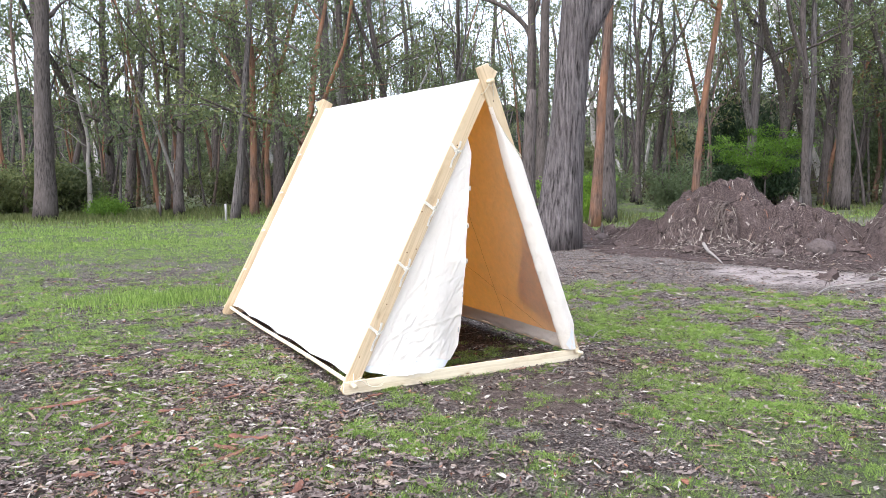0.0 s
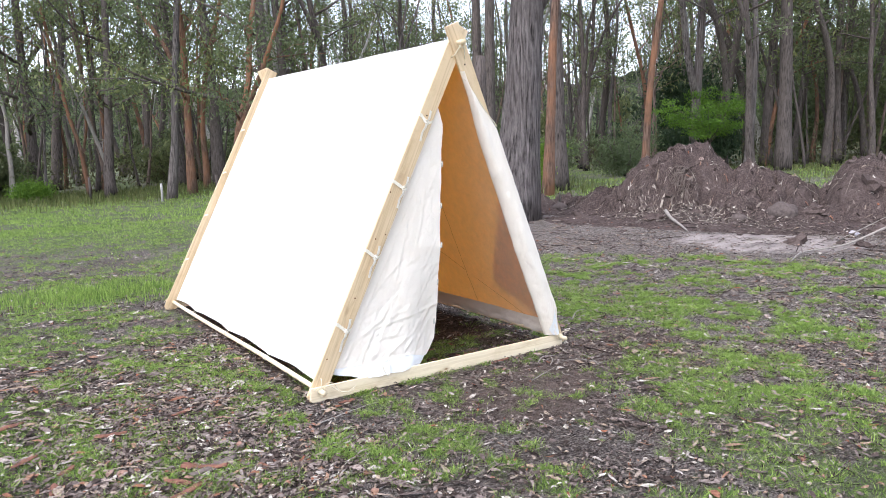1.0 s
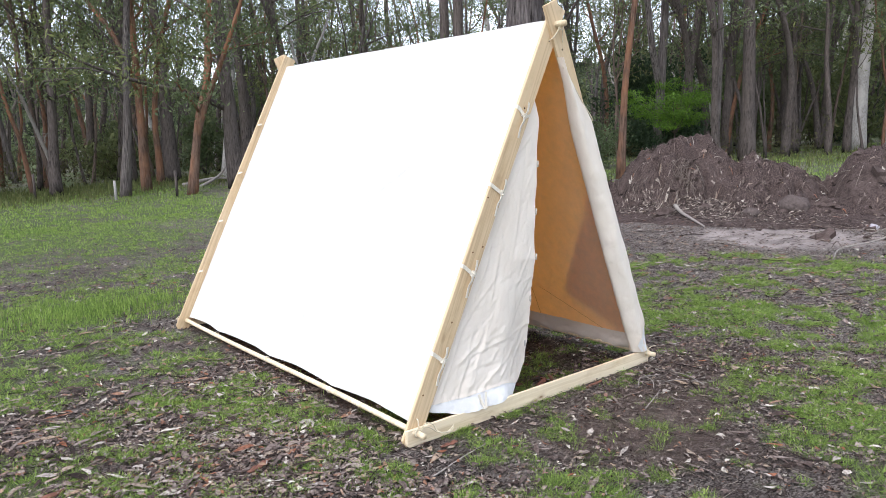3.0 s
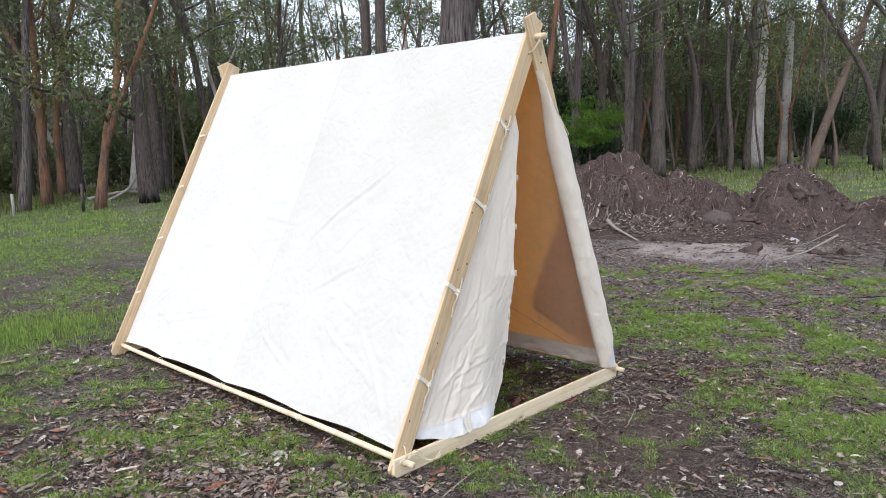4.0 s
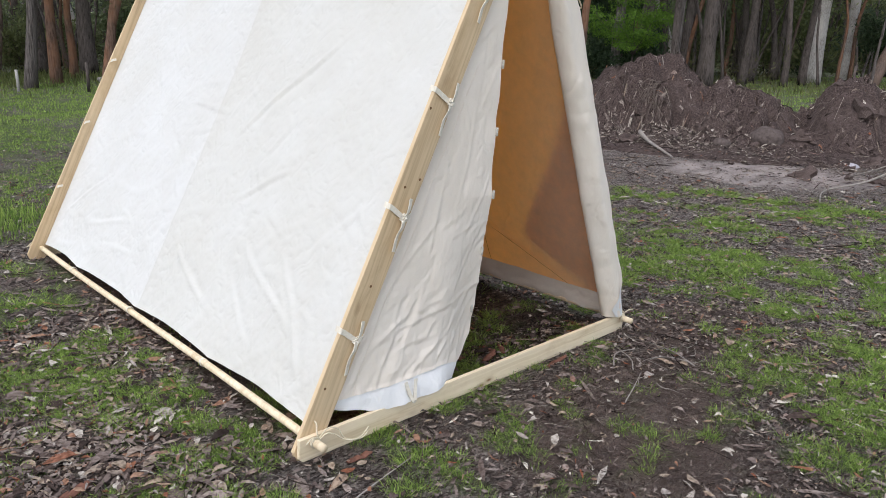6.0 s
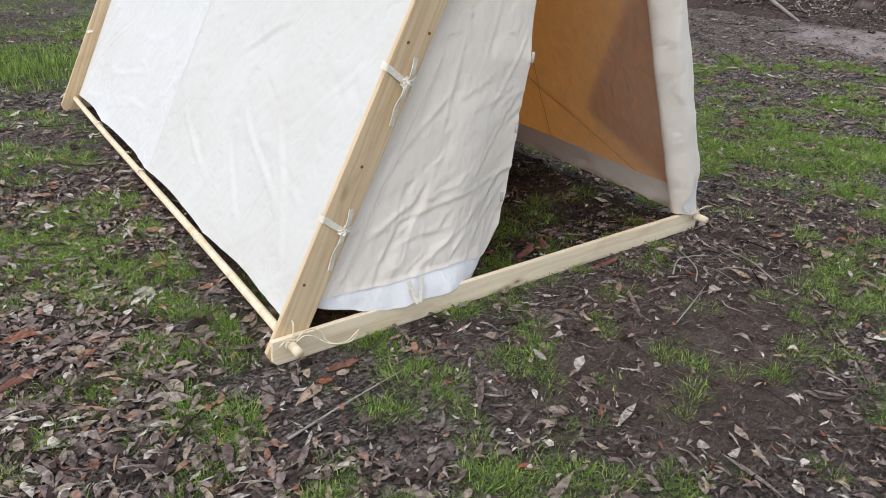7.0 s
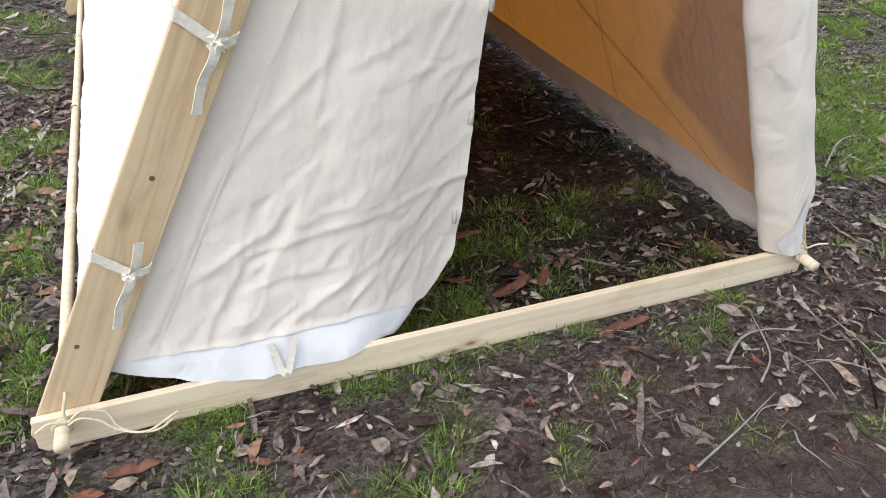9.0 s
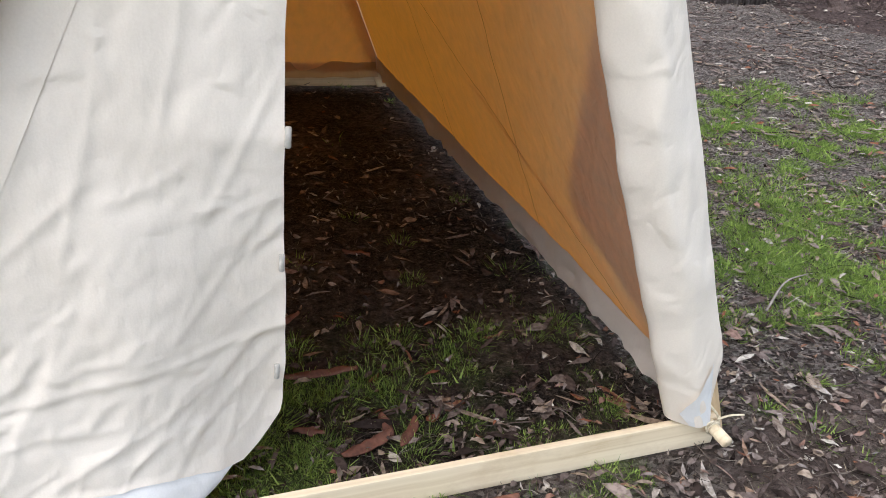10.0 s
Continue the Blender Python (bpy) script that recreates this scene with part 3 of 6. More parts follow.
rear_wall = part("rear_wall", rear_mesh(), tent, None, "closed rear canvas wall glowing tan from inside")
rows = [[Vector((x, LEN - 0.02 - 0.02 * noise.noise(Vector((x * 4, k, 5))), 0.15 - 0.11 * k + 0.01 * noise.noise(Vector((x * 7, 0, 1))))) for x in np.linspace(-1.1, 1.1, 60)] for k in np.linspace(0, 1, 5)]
part("sod_cloth", sheet_mesh("sod_cloth", rows, SOD_BACKLIT), tent, None, "sod cloth along the rear wall, coloured tan as if backlit")
part("seam", ribbon_mesh("seam", [(0.02, LEN - 0.03, 2.3), (0.02, LEN - 0.05, 1.2), (0.02, LEN - 0.05, 0.15)], 0.02, 0.002, (1, 0, 0), STITCH), rear_wall)


# left door flap, hanging straight
FLAP_X = -0.105


def ease(t):
    t = min(1.0, max(0.0, t))
    return t * t * (3 - 2 * t)


def flap_edge(z):
    """x of the free edge of the hanging flap."""
    x = FLAP_X + 0.024 * ease((1.0 - z) / 0.62) + 0.004 * noise.noise(Vector((z * 9, 0, 0)))
    if z < 0.27:
        x -= 0.14 * ((0.27 - z) / 0.20) ** 2.2
    return x


def flap_in(x, z):
    """How far the flap's free lower corner swings into the tent."""
    return 0.105 * ease((x + 0.46) / 0.36) * min(1.1, max(0.0, (0.97 - z) / 0.62))


FLAP_CREASES = ((-0.64, 0.40, -0.12, 0.50, 0.010), (-0.95, 0.20, -0.72, 0.62, 0.010), (-0.80, 0.22, -0.60, 0.50, 0.009), (-0.72, 0.62, -0.50, 0.86, 0.008), (-0.55, 0.20, -0.30, 0.36, 0.007), (-0.50, 0.75, -0.42, 1.15, 0.006), (-0.30, 0.55, -0.14, 0.80, 0.007),
                (-0.26, 0.80, -0.13, 1.05, 0.006), (-0.33, 1.00, -0.25, 1.40, 0.006), (-0.85, 0.34, -0.62, 0.46, 0.008), (-0.40, 0.22, -0.17, 0.45, 0.008), (-0.30, 0.24, -0.13, 0.40, 0.007), (-0.68, 0.30, -0.52, 0.34, 0.006), (-0.62, 0.78, -0.55, 0.98, 0.006))

FLAP_CREASES += short_creases(7, 44, (-1.0, -0.12, 0.18, 1.0), 0.14, 0.0055, 0.75) + short_creases(8, 14, (-0.7, -0.12, 0.9, 1.7), 0.2, 0.006, 1.2)


def flap_y(x, z):
    inner = board_x(z, 1.0)
    d = max(0.0, x - inner)
    low = max(0.0, 1 - z / 0.9)
    y = 0.034 - 0.028 * min(1.0, d / 0.35) * (0.25 + low)
    y += 0.018 * noise.noise(Vector((x * 5.0 + z * 1.2, z * 1.3, 1.0)))
    y += 0.006 * noise.noise(Vector((x * 10 - z * 5, z * 6, 4.0))) * (0.3 + low) + 0.003 * noise.noise(Vector((x * 24 - z * 13, z * 17, 6.0))) * low
    y -= 0.0034 * ridged(x * 4.5 - z * 2.6, x * 1.6 + z * 1.4, 7.7) * (0.3 + low)
    y -= 0.0030 * ridged(x * 9.0 - z * 6.5, x * 4.0 + z * 4.5, 3.1) * (0.15 + low)
    y -= 0.38 * crease_at(x, z, FLAP_CREASES)
    y += flap_in(x, z)
    y -= 0.004 * math.exp(-((x - FLAP_X) / 0.05) ** 2) * math.sin(z * 17 + 2 * math.sin(z * 5))
    if z < 0.17:
        y -= 0.040 * ((0.17 - z) / 0.10) * max(0.0, 1 - ((x + 0.58) / 0.40) ** 2)
    return y


def flap_low(x):
    """Height of the sewn lower edge of the flap."""
    return 0.152 + 0.03 * max(0.0, (-x - 0.75)) - 0.06 * ease((x + 0.40) / 0.24) + 0.006 * noise.noise(Vector((x * 8, 0, 0)))


rows = []
TOPZ = 2.04
for i in range(231):
    row = []
    for j in range(141):
        u = j / 140
        f = (i / 230) ** 0.95
        z0 = TOPZ - (TOPZ - 0.10) * f
        left = board_x(z0, 0.55)
        right = min(flap_edge(z0), board_x(z0, 1.0) + 0.002 + 0.8 * (TOPZ - z0))
        x = left + (right - left) * u
        z = z0 + (flap_low(x) - 0.10) * f ** 6
        row.append(Vector((x, flap_y(x, z), z)))
    rows.append(row)
flap = part("door_flap", sheet_mesh("door_flap", rows, CANVAS_FLAP), tent, None, "creased canvas door flap hanging down")
rows = []
for i in range(9):
    k = i / 8
    row = []
    for u in np.linspace(0, 1, 61):
        x = -1.06 + (flap_edge(0.10) + 0.002 + 1.06) * u
        zt = flap_low(x) + 0.006
        zb = 0.055 + 0.066 * max(0.0, 1 - (u / 0.34)) + 0.012 * noise.noise(Vector((x * 9, 3, 0))) - 0.030 * max(0.0, u - 0.7) + 0.075 * (max(0, u - 0.86) / 0.14) ** 2
        z = zt + (min(zb, zt - 0.004) - zt) * k
        row.append(Vector((x, flap_y(x, z) + 0.007 - 0.004 * math.sin(k * 3.0) + 0.005 * noise.noise(Vector((x * 14, k * 2, 0))), z)))
    rows.append(row)
part("sod_cloth", sheet_mesh("sod_cloth", rows, SOD), tent, None, "thin white sod cloth under the door flap")
# side seam and loops of the hanging flap
part("seam", ribbon_mesh("seam", [(board_x(z, 1.0) + 0.10, flap_y(board_x(z, 1.0) + 0.10, z) - 0.0012, z) for z in np.linspace(0.16, 1.6, 40)], 0.007, 0.0015, (1, 0, 0), CANVAS_FLAP), flap)
for z in (1.60, 1.28, 0.972, 0.674, 0.352):
    bm = bmesh.new()
    bmesh.ops.create_cone(bm, cap_ends=True, segments=8, radius1=0.007, radius2=0.007, depth=0.042)
    bmesh.ops.bevel(bm, geom=list(bm.edges), offset=0.002, segments=1, affect="EDGES")
    part("toggle", finish(bm, "toggle", TOGGLE, True), flap, pose(FLAP_X + 0.006, flap_y(FLAP_X, z) - 0.004, z), "grey wooden toggle")
for x in (-0.62,):
    y = flap_y(x, 0.14) - 0.006
    part("hem_loop", ribbon_mesh("hem_loop", [(x - 0.034, y - 0.006, 0.152), (x - 0.018, y - 0.020, 0.095), (x, y - 0.036, 0.056), (x + 0.016, y - 0.020, 0.095), (x + 0.030, y - 0.006, 0.152)], 0.020, 0.0025, (1, 0, 0.1), TAPE), flap, None, "folded cotton peg loop")


# right door flap, folded back round its rafter
def right_x(z, off):
    return -board_x(z, off)


rows = []
NZ = 90
for i in range(NZ + 1):
    z = 2.30 - (2.30 - 0.075) * i / NZ
    deep = ease((2.30 - z) / 0.55)
    inner, outer = right_x(z, 1.0), right_x(z, 0.0) - 0.30 * max(0.0, 0.32 - z)
    cover = min(1.0, max(0.03, (2.20 - z) / 0.33))
    roll = 0.003 + 0.043 * min(1.0, max(0.0, (2.12 - z) / 1.3))
    yb = -BT * z / 2.6
    wob = 0.011 * noise.noise(Vector((0, 0, z * 3.5))) + 0.008 * noise.noise(Vector((3, 0, z * 11)))
    row = [Vector((inner + 0.055, 0.005 + 0.050 * deep, z)), Vector((inner + 0.03 - 0.01 * deep, 0.005 + 0.055 * deep, z)), Vector((inner + 0.02 * (1 - deep) - roll * 0.4, 0.004 + 0.048 * deep, z)), Vector((inner + 0.01 * (1 - deep) - roll * 1.15 + wob * cover, 0.026 * deep, z)),
           Vector((inner - roll * 1.2 + wob * cover, -0.004, z)), Vector((inner - roll * 0.6 + wob, yb - 0.028, z))]
    n = 9
    for k in range(n):
        f = (k + 0.6) / n * cover
        x = inner + (outer + 0.010 - inner) * f
        row.append(Vector((x, yb - 0.030 - (0.008 + 0.026 * min(1.0, (2.1 - z) / 0.9)) * math.sin(math.pi * min(1, f * 0.8 + 0.2)) * (1 - 0.4 * f) + 0.013 * noise.noise(Vector((x * 14 + z * 5, z * 1.6, 3))) - 0.007 * noise.noise(Vector((x * 22 + z * 9, z * 5, 8))) - 0.008 * ridged(x * 16 + z * 6, z * 3.5, 5.5), z)))
    if cover >= 1.0:
        row += [Vector((outer + 0.020, yb - 0.012, z)), Vector((outer + 0.026, 0.012, z))]
    else:
        last = row[-1]
        row += [last + Vector((0.002, 0.006, 0)), last + Vector((0.0, 0.010, 0))]
    rows.append(row)
fold = part("folded_flap", sheet_mesh("folded_flap", rows, CANVAS_FLAP), tent, None, "canvas door flap folded back round the rafter")
sub = fold.modifiers.new("smooth", "SUBSURF")
sub.levels = sub.render_levels = 1

# the rest of that flap lies outside on the roof
rows = []
for i in range(61):
    s = 0.14 + (0.985 - 0.14) * i / 60
    width = float(np.interp(s, (0.14, 0.40, 0.55, 0.73, 0.81, 0.845, 0.875, 0.91, 0.95, 0.99), (0.02, 0.03, 0.21, 0.50, 0.62, 0.61, 0.46, 0.31, 0.16, 0.03)))
    rows.append([roof_point(1, max(0.024, width * u), s, 0.014 + 0.004 * noise.noise(Vector((u * 3, s * 6, 0)))) for u in np.linspace(0, 1, 25)])
part("folded_flap", sheet_mesh("folded_flap", rows, CANVAS_THROWN), tent, None, "canvas door flap thrown back over the roof")
# white sod cloth end at the foot of the fold
rows = []
for i in range(9):
    z = 0.135 - 0.06 * i / 8
    inner, outer = right_x(z, 1.0), right_x(z, 0.0) - 0.30 * max(0.0, 0.32 - z) - 0.030
    k = i / 8
    a = inner - 0.035 + 0.03 * k
    rows.append([Vector((a + (outer + 0.024 - a) * u - 0.06 * u * (1 - k), -0.050 - 0.020 * math.sin(3 * u) * (1 - 0.7 * k) + 0.006 * noise.noise(Vector((u * 5, z * 20, 2))), z + 0.17 * u * (1 - k))) for u in np.linspace(0, 1, 12)])
part("sod_cloth", sheet_mesh("sod_cloth", rows, SOD), tent, None, "white sod cloth wrapped round the folded flap")
# thin cord edge where the fold begins
part("edge_cord", tube_mesh("edge_cord", [(smooth_path([(right_x(2.24, 1.0) - 0.004, -0.040, 2.24), (right_x(2.12, 0.75), -0.054, 2.12), (right_x(2.00, 0.4), -0.056, 2.00), (right_x(1.89, 0.0) + 0.01, -0.048, 1.89), (right_x(1.89, 0.0) + 0.02, 0.0, 1.90)]), 0.004)], ROPE, 6), tent, None, "white cord along the flap's edge")


# ---- ties, lashings, holes ----
def tie(z, off, seed, tilt=0.0):
    """A cotton tape round the rafter with a knot and two tails, on the front left rafter."""
    rng = random.Random(seed)
    kx = board_x(z, off)
    ex = board_x(z + 0.055, 0.0)
    y = -0.003
    knot = part("tie", blob_mesh("tie", (0.019, 0.013, 0.017), TAPE, seed, 3, 1.0, 2.4), tent, pose(kx, y - 0.006, z), "knotted cotton tape tie")
    inv = Matrix.Translation((-kx, -(y - 0.006), -z))

    def tape(name, pts, w, across):
        part(name, ribbon_mesh(name, [inv @ Vector(p) for p in pts], w, 0.0026, across, TAPE), knot)

    tape("band", [(ex - 0.004, 0.03, z + 0.066), (ex - 0.002, 0.0, z + 0.060), (ex + 0.014, y, z + 0.050), ((ex + kx) / 2 + 0.01, y - 0.003, z + 0.022), (kx, y - 0.006, z)], 0.025, (0.3, 0, 1))
    tape("band", [(kx, y - 0.006, z), ((kx + board_x(z, 1.0)) / 2, y - 0.004, z - 0.002), (board_x(z, 1.0), y - 0.001, z + 0.006), (board_x(z, 1.0) + 0.006, 0.02, z + 0.01)], 0.020, (0.3, 0, 1))
    a = rng.uniform(0.05, 0.2)
    tape("tail", [(kx, y - 0.008, z), (kx + 0.008 + a * 0.06, y - 0.02, z + 0.03), (kx + 0.02 + a * 0.1, y - 0.016, z + 0.085)], 0.024, (1, 0.3, 0))
    l = rng.uniform(0.125, 0.15)
    tape("tail", [(kx, y - 0.008, z), (kx - 0.016, y - 0.018, z - 0.035), (kx - 0.034 - a * 0.05, y - 0.012, z - 0.075), (kx - 0.052 - a * 0.06, y - 0.012, z - l)], 0.023, (1, 0.3, 0))


for i, (z, off) in enumerate(((1.915, 0.58), (1.43, 0.80), (0.94, 0.72), (0.432, 0.72))):
    tie(z, off, 11 + i)
# ends of the ties on the rear rafter, seen edge on
for z in (1.93, 1.45, 0.98, 0.50):
    x = board_x(z, 0.0)
    part("tie", ribbon_mesh("tie", [(x + 0.02, LEN - 0.03, z + 0.02), (x - 0.006, LEN - 0.012, z + 0.012), (x - 0.012, LEN + 0.012, z), (x - 0.004, LEN + 0.03, z - 0.012)], 0.018, 0.003, (0.4, 0, 1), TAPE), tent, None, "cotton tape tie")
# loops that hold the hem to the rail
for y in HEM_PINS[1:-1]:
    for sx in (-1, 1):
        ring = [(sx * (RAIL_X + 0.02 * math.sin(a)), y + 0.004 * math.sin(2 * a), RAIL_Z + 0.004 + 0.022 * math.cos(a)) for a in np.linspace(0, 2 * math.pi, 9)]
        part("hem_loop", ribbon_mesh("hem_loop", ring, 0.016, 0.002, (0, 1, 0), TAPE), tent, None, "cotton loop round the side rail")

# nail and rope holes
for x, z in ((-0.262, 1.965), (-0.040, 2.404), (-0.869, 0.659), (-1.094, 0.25), (-0.616, 1.10), (-0.575, 1.409), (-0.70, 1.075)):
    bm = bmesh.new()
    bmesh.ops.create_cone(bm, cap_ends=True, segments=10, radius1=0.0065, radius2=0.0055, depth=0.002)
    inv = fl.matrix_basis.inverted()
    part("knot" if z < 1.8 else "hole", finish(bm, "knot", KNOT if z < 1.8 else HOLE), fl, inv @ pose(x, -0.0006, z, 90))
bm = bmesh.new()
bmesh.ops.create_cone(bm, cap_ends=True, segments=10, radius1=0.007, radius2=0.006, depth=0.002)
part("hole", finish(bm, "hole", HOLE), fr, fr.matrix_basis.inverted() @ pose(0.068, -0.0226, 2.353, 90))

# apex lashing
part("lashing", tube_mesh("lashing", [
    (smooth_path([(-0.046, -0.002, 2.404), (-0.03, -0.03, 2.426), (-0.01, -0.055, 2.476), (0.01, -0.06, 2.516), (0.034, -0.055, 2.516), (0.036, -0.05, 2.486), (0.05, -0.035, 2.456), (0.068, -0.022, 2.399)]), 0.0042),
    (smooth_path([(-0.016, -0.055, 2.486), (0.004, -0.068, 2.471), (0.028, -0.058, 2.486), (0.026, -0.05, 2.516), (0.0, -0.05, 2.528), (-0.02, -0.05, 2.506)]), 0.004)], ROPE, 6), tent, None, "thin rope lashing at the crossing")
part("lashing", tube_mesh("lashing", [(smooth_path([(-0.05, LEN + 0.04, 2.391), (0.0, LEN + 0.075, 2.476), (0.03, LEN + 0.07, 2.506), (0.06, LEN + 0.05, 2.381)]), 0.0042)], ROPE, 6), tent)
# foot lashings round the pegs
px, pz = -RAIL_X, RAIL_Z


def foot_lashing(px, hole_x, tail):
    coil = [(px + 0.021 * math.sin(a), -0.036 - 0.004 * a / 6.28, pz + 0.021 * math.cos(a)) for a in np.linspace(0.3, 4 * math.pi + 0.6, 20)]
    runs = [(smooth_path([(hole_x, 0.0, 0.118), (hole_x - 0.002, -0.018, 0.112), (px + 0.01, -0.034, 0.08), (px + 0.02, -0.038, pz + 0.01)], 5), 0.004), (smooth_path(coil, 3), 0.004)]
    for t in tail:
        runs.append((smooth_path(t, 6), 0.0032))
    return part("lashing", tube_mesh("lashing", runs, ROPE, 6), tent, None, "thin rope lashing with loose ends")


foot_lashing(-RAIL_X, -1.145, [
    [(-1.15, -0.045, 0.06), (-1.11, -0.05, 0.095), (-1.06, -0.055, 0.075), (-1.04, -0.07, 0.035), (-1.00, -0.085, 0.016), (-0.95, -0.09, 0.014), (-0.91, -0.07, 0.02)],
    [(-1.15, -0.048, 0.055), (-1.12, -0.055, 0.075), (-1.08, -0.06, 0.06), (-1.04, -0.075, 0.028), (-0.98, -0.09, 0.016), (-0.93, -0.075, 0.025), (-0.90, -0.06, 0.03)],
    [(-1.165, -0.05, 0.07), (-1.19, -0.05, 0.075), (-1.22, -0.055, 0.06)]])
foot_lashing(RAIL_X, 1.15, [[(1.16, -0.05, 0.085), (1.20, -0.055, 0.095), (1.245, -0.06, 0.092)], [(1.15, -0.05, 0.08), (1.12, -0.055, 0.075), (1.13, -0.056, 0.045)]])
for sx in (-1, 1):
    ring = [(sx * RAIL_X + 0.022 * math.sin(a), LEN + 0.07 + 0.004 * a / 6.28, RAIL_Z + 0.022 * math.cos(a)) for a in np.linspace(0, 4 * math.pi, 17)]
    part("lashing", tube_mesh("lashing", [(ring, 0.004), (smooth_path([(sx * RAIL_X, LEN + 0.075, 0.07), (sx * (RAIL_X + 0.05), LEN + 0.07, 0.075), (sx * (RAIL_X + 0.09), LEN + 0.05, 0.05)]), 0.0035)], ROPE, 6), tent)
bpy.context.view_layer.update()
# the whole frame leans a little sideways and its rear stands a little higher
LEAN = Matrix(((1, -0.012, 0.041, 0), (0, 1, 0, 0), (0, 0.012, 1, 0), (0, 0, 0, 1)))
for ob in tent.children_recursive:
    if ob.type == "MESH":
        place = ob.matrix_world
        ob.data.transform(place.inverted() @ LEAN @ place)


# ---- the ground: one sheet ----
def smooth01(t):
    t = np.clip(t, 0, 1)
    return t * t * (3 - 2 * t)


def lattice(seed):
    g = np.random.RandomState(seed)
    return g.rand(64, 64)


LAT = [lattice(s) for s in range(6)]


def vnoise(x, y, scale, k=0, octaves=3):
    """Smooth value noise, 0 to 1, for whole arrays."""
    x, y = np.asarray(x, float) * scale + 13.7 * k, np.asarray(y, float) * scale + 5.1 * k
    total, amp, norm = 0.0, 1.0, 0.0
    for o in range(octaves):
        t = LAT[(k + o) % 6]
        ix, iy = np.floor(x).astype(int), np.floor(y).astype(int)
        fx, fy = smooth01(x - ix), smooth01(y - iy)
        a, b = t[ix % 64, iy % 64], t[(ix + 1) % 64, iy % 64]
        c, d = t[ix % 64, (iy + 1) % 64], t[(ix + 1) % 64, (iy + 1) % 64]
        total = total + amp * ((a * (1 - fx) + b * fx) * (1 - fy) + (c * (1 - fx) + d * fx) * fy)
        norm += amp
        x, y, amp = x * 2.03, y * 2.03, amp * 0.5
    return total / norm


def ground_z(x, y):
    x, y = np.asarray(x, float), np.asarray(y, float)
    z = 0.27 * smooth01((x - 2.2) / 5.0) + 0.017 * np.maximum(0, x - 8) - 0.04 + 0.045 * smooth01(y / 4.0)
    far = np.hypot(x, y - 1.5)
    rough = 0.03 * (vnoise(x, y, 1.3, 1) - 0.5) + 0.016 * (vnoise(x, y, 7, 2) - 0.5) + 0.009 * (vnoise(x, y, 19, 3, 2) - 0.5)
    rough = rough + smooth01((far - 6) / 10) * 0.16 * (vnoise(x, y, 0.22, 3) - 0.5)
    frame_edge = np.minimum(np.abs(np.abs(x) - 1.17) + 10 * ((y < -0.3) | (y > 4)), np.abs(y) + 10 * (np.abs(x) > 1.4))
    calm = smooth01(np.minimum(frame_edge, 0.4) / 0.4) * 0.75 + 0.25
    return z + rough * calm


def line_side(x, y):
    """Positive beyond the edge where the lawn gives way to bare dirt by the mound."""
    return (x - 4.6) * 0.85 + (y - 2.4) * 0.53


def bare_dirt(x, y):
    d = line_side(x, y) + 0.5 * (vnoise(x, y, 1.1, 4) - 0.5)
    out = smooth01((d + 0.05) / 0.35)
    beyond = smooth01((x * 0.75 + y * 0.66 - 12.6) / 1.2)
    return out * (1 - beyond) * smooth01((7.5 - (y - x * 0.6)) / 1.5)


def sand_patch(x, y):
    u = ((x - 7.0) * 0.82 + (y - 1.4) * 0.57) / 0.9
    v = (-(x - 7.0) * 0.57 + (y - 1.4) * 0.82) / 1.3
    return smooth01((1.25 - np.hypot(u, v) + 0.8 * (vnoise(x, y, 1.7, 5) - 0.5)) / 0.6) * (0.35 + 0.65 * smooth01((vnoise(x, y, 5, 0) - 0.3) / 0.3))


def inside_tent(x, y):
    return (np.abs(x) < 1.15) & (y > 0.0) & (y < LEN)


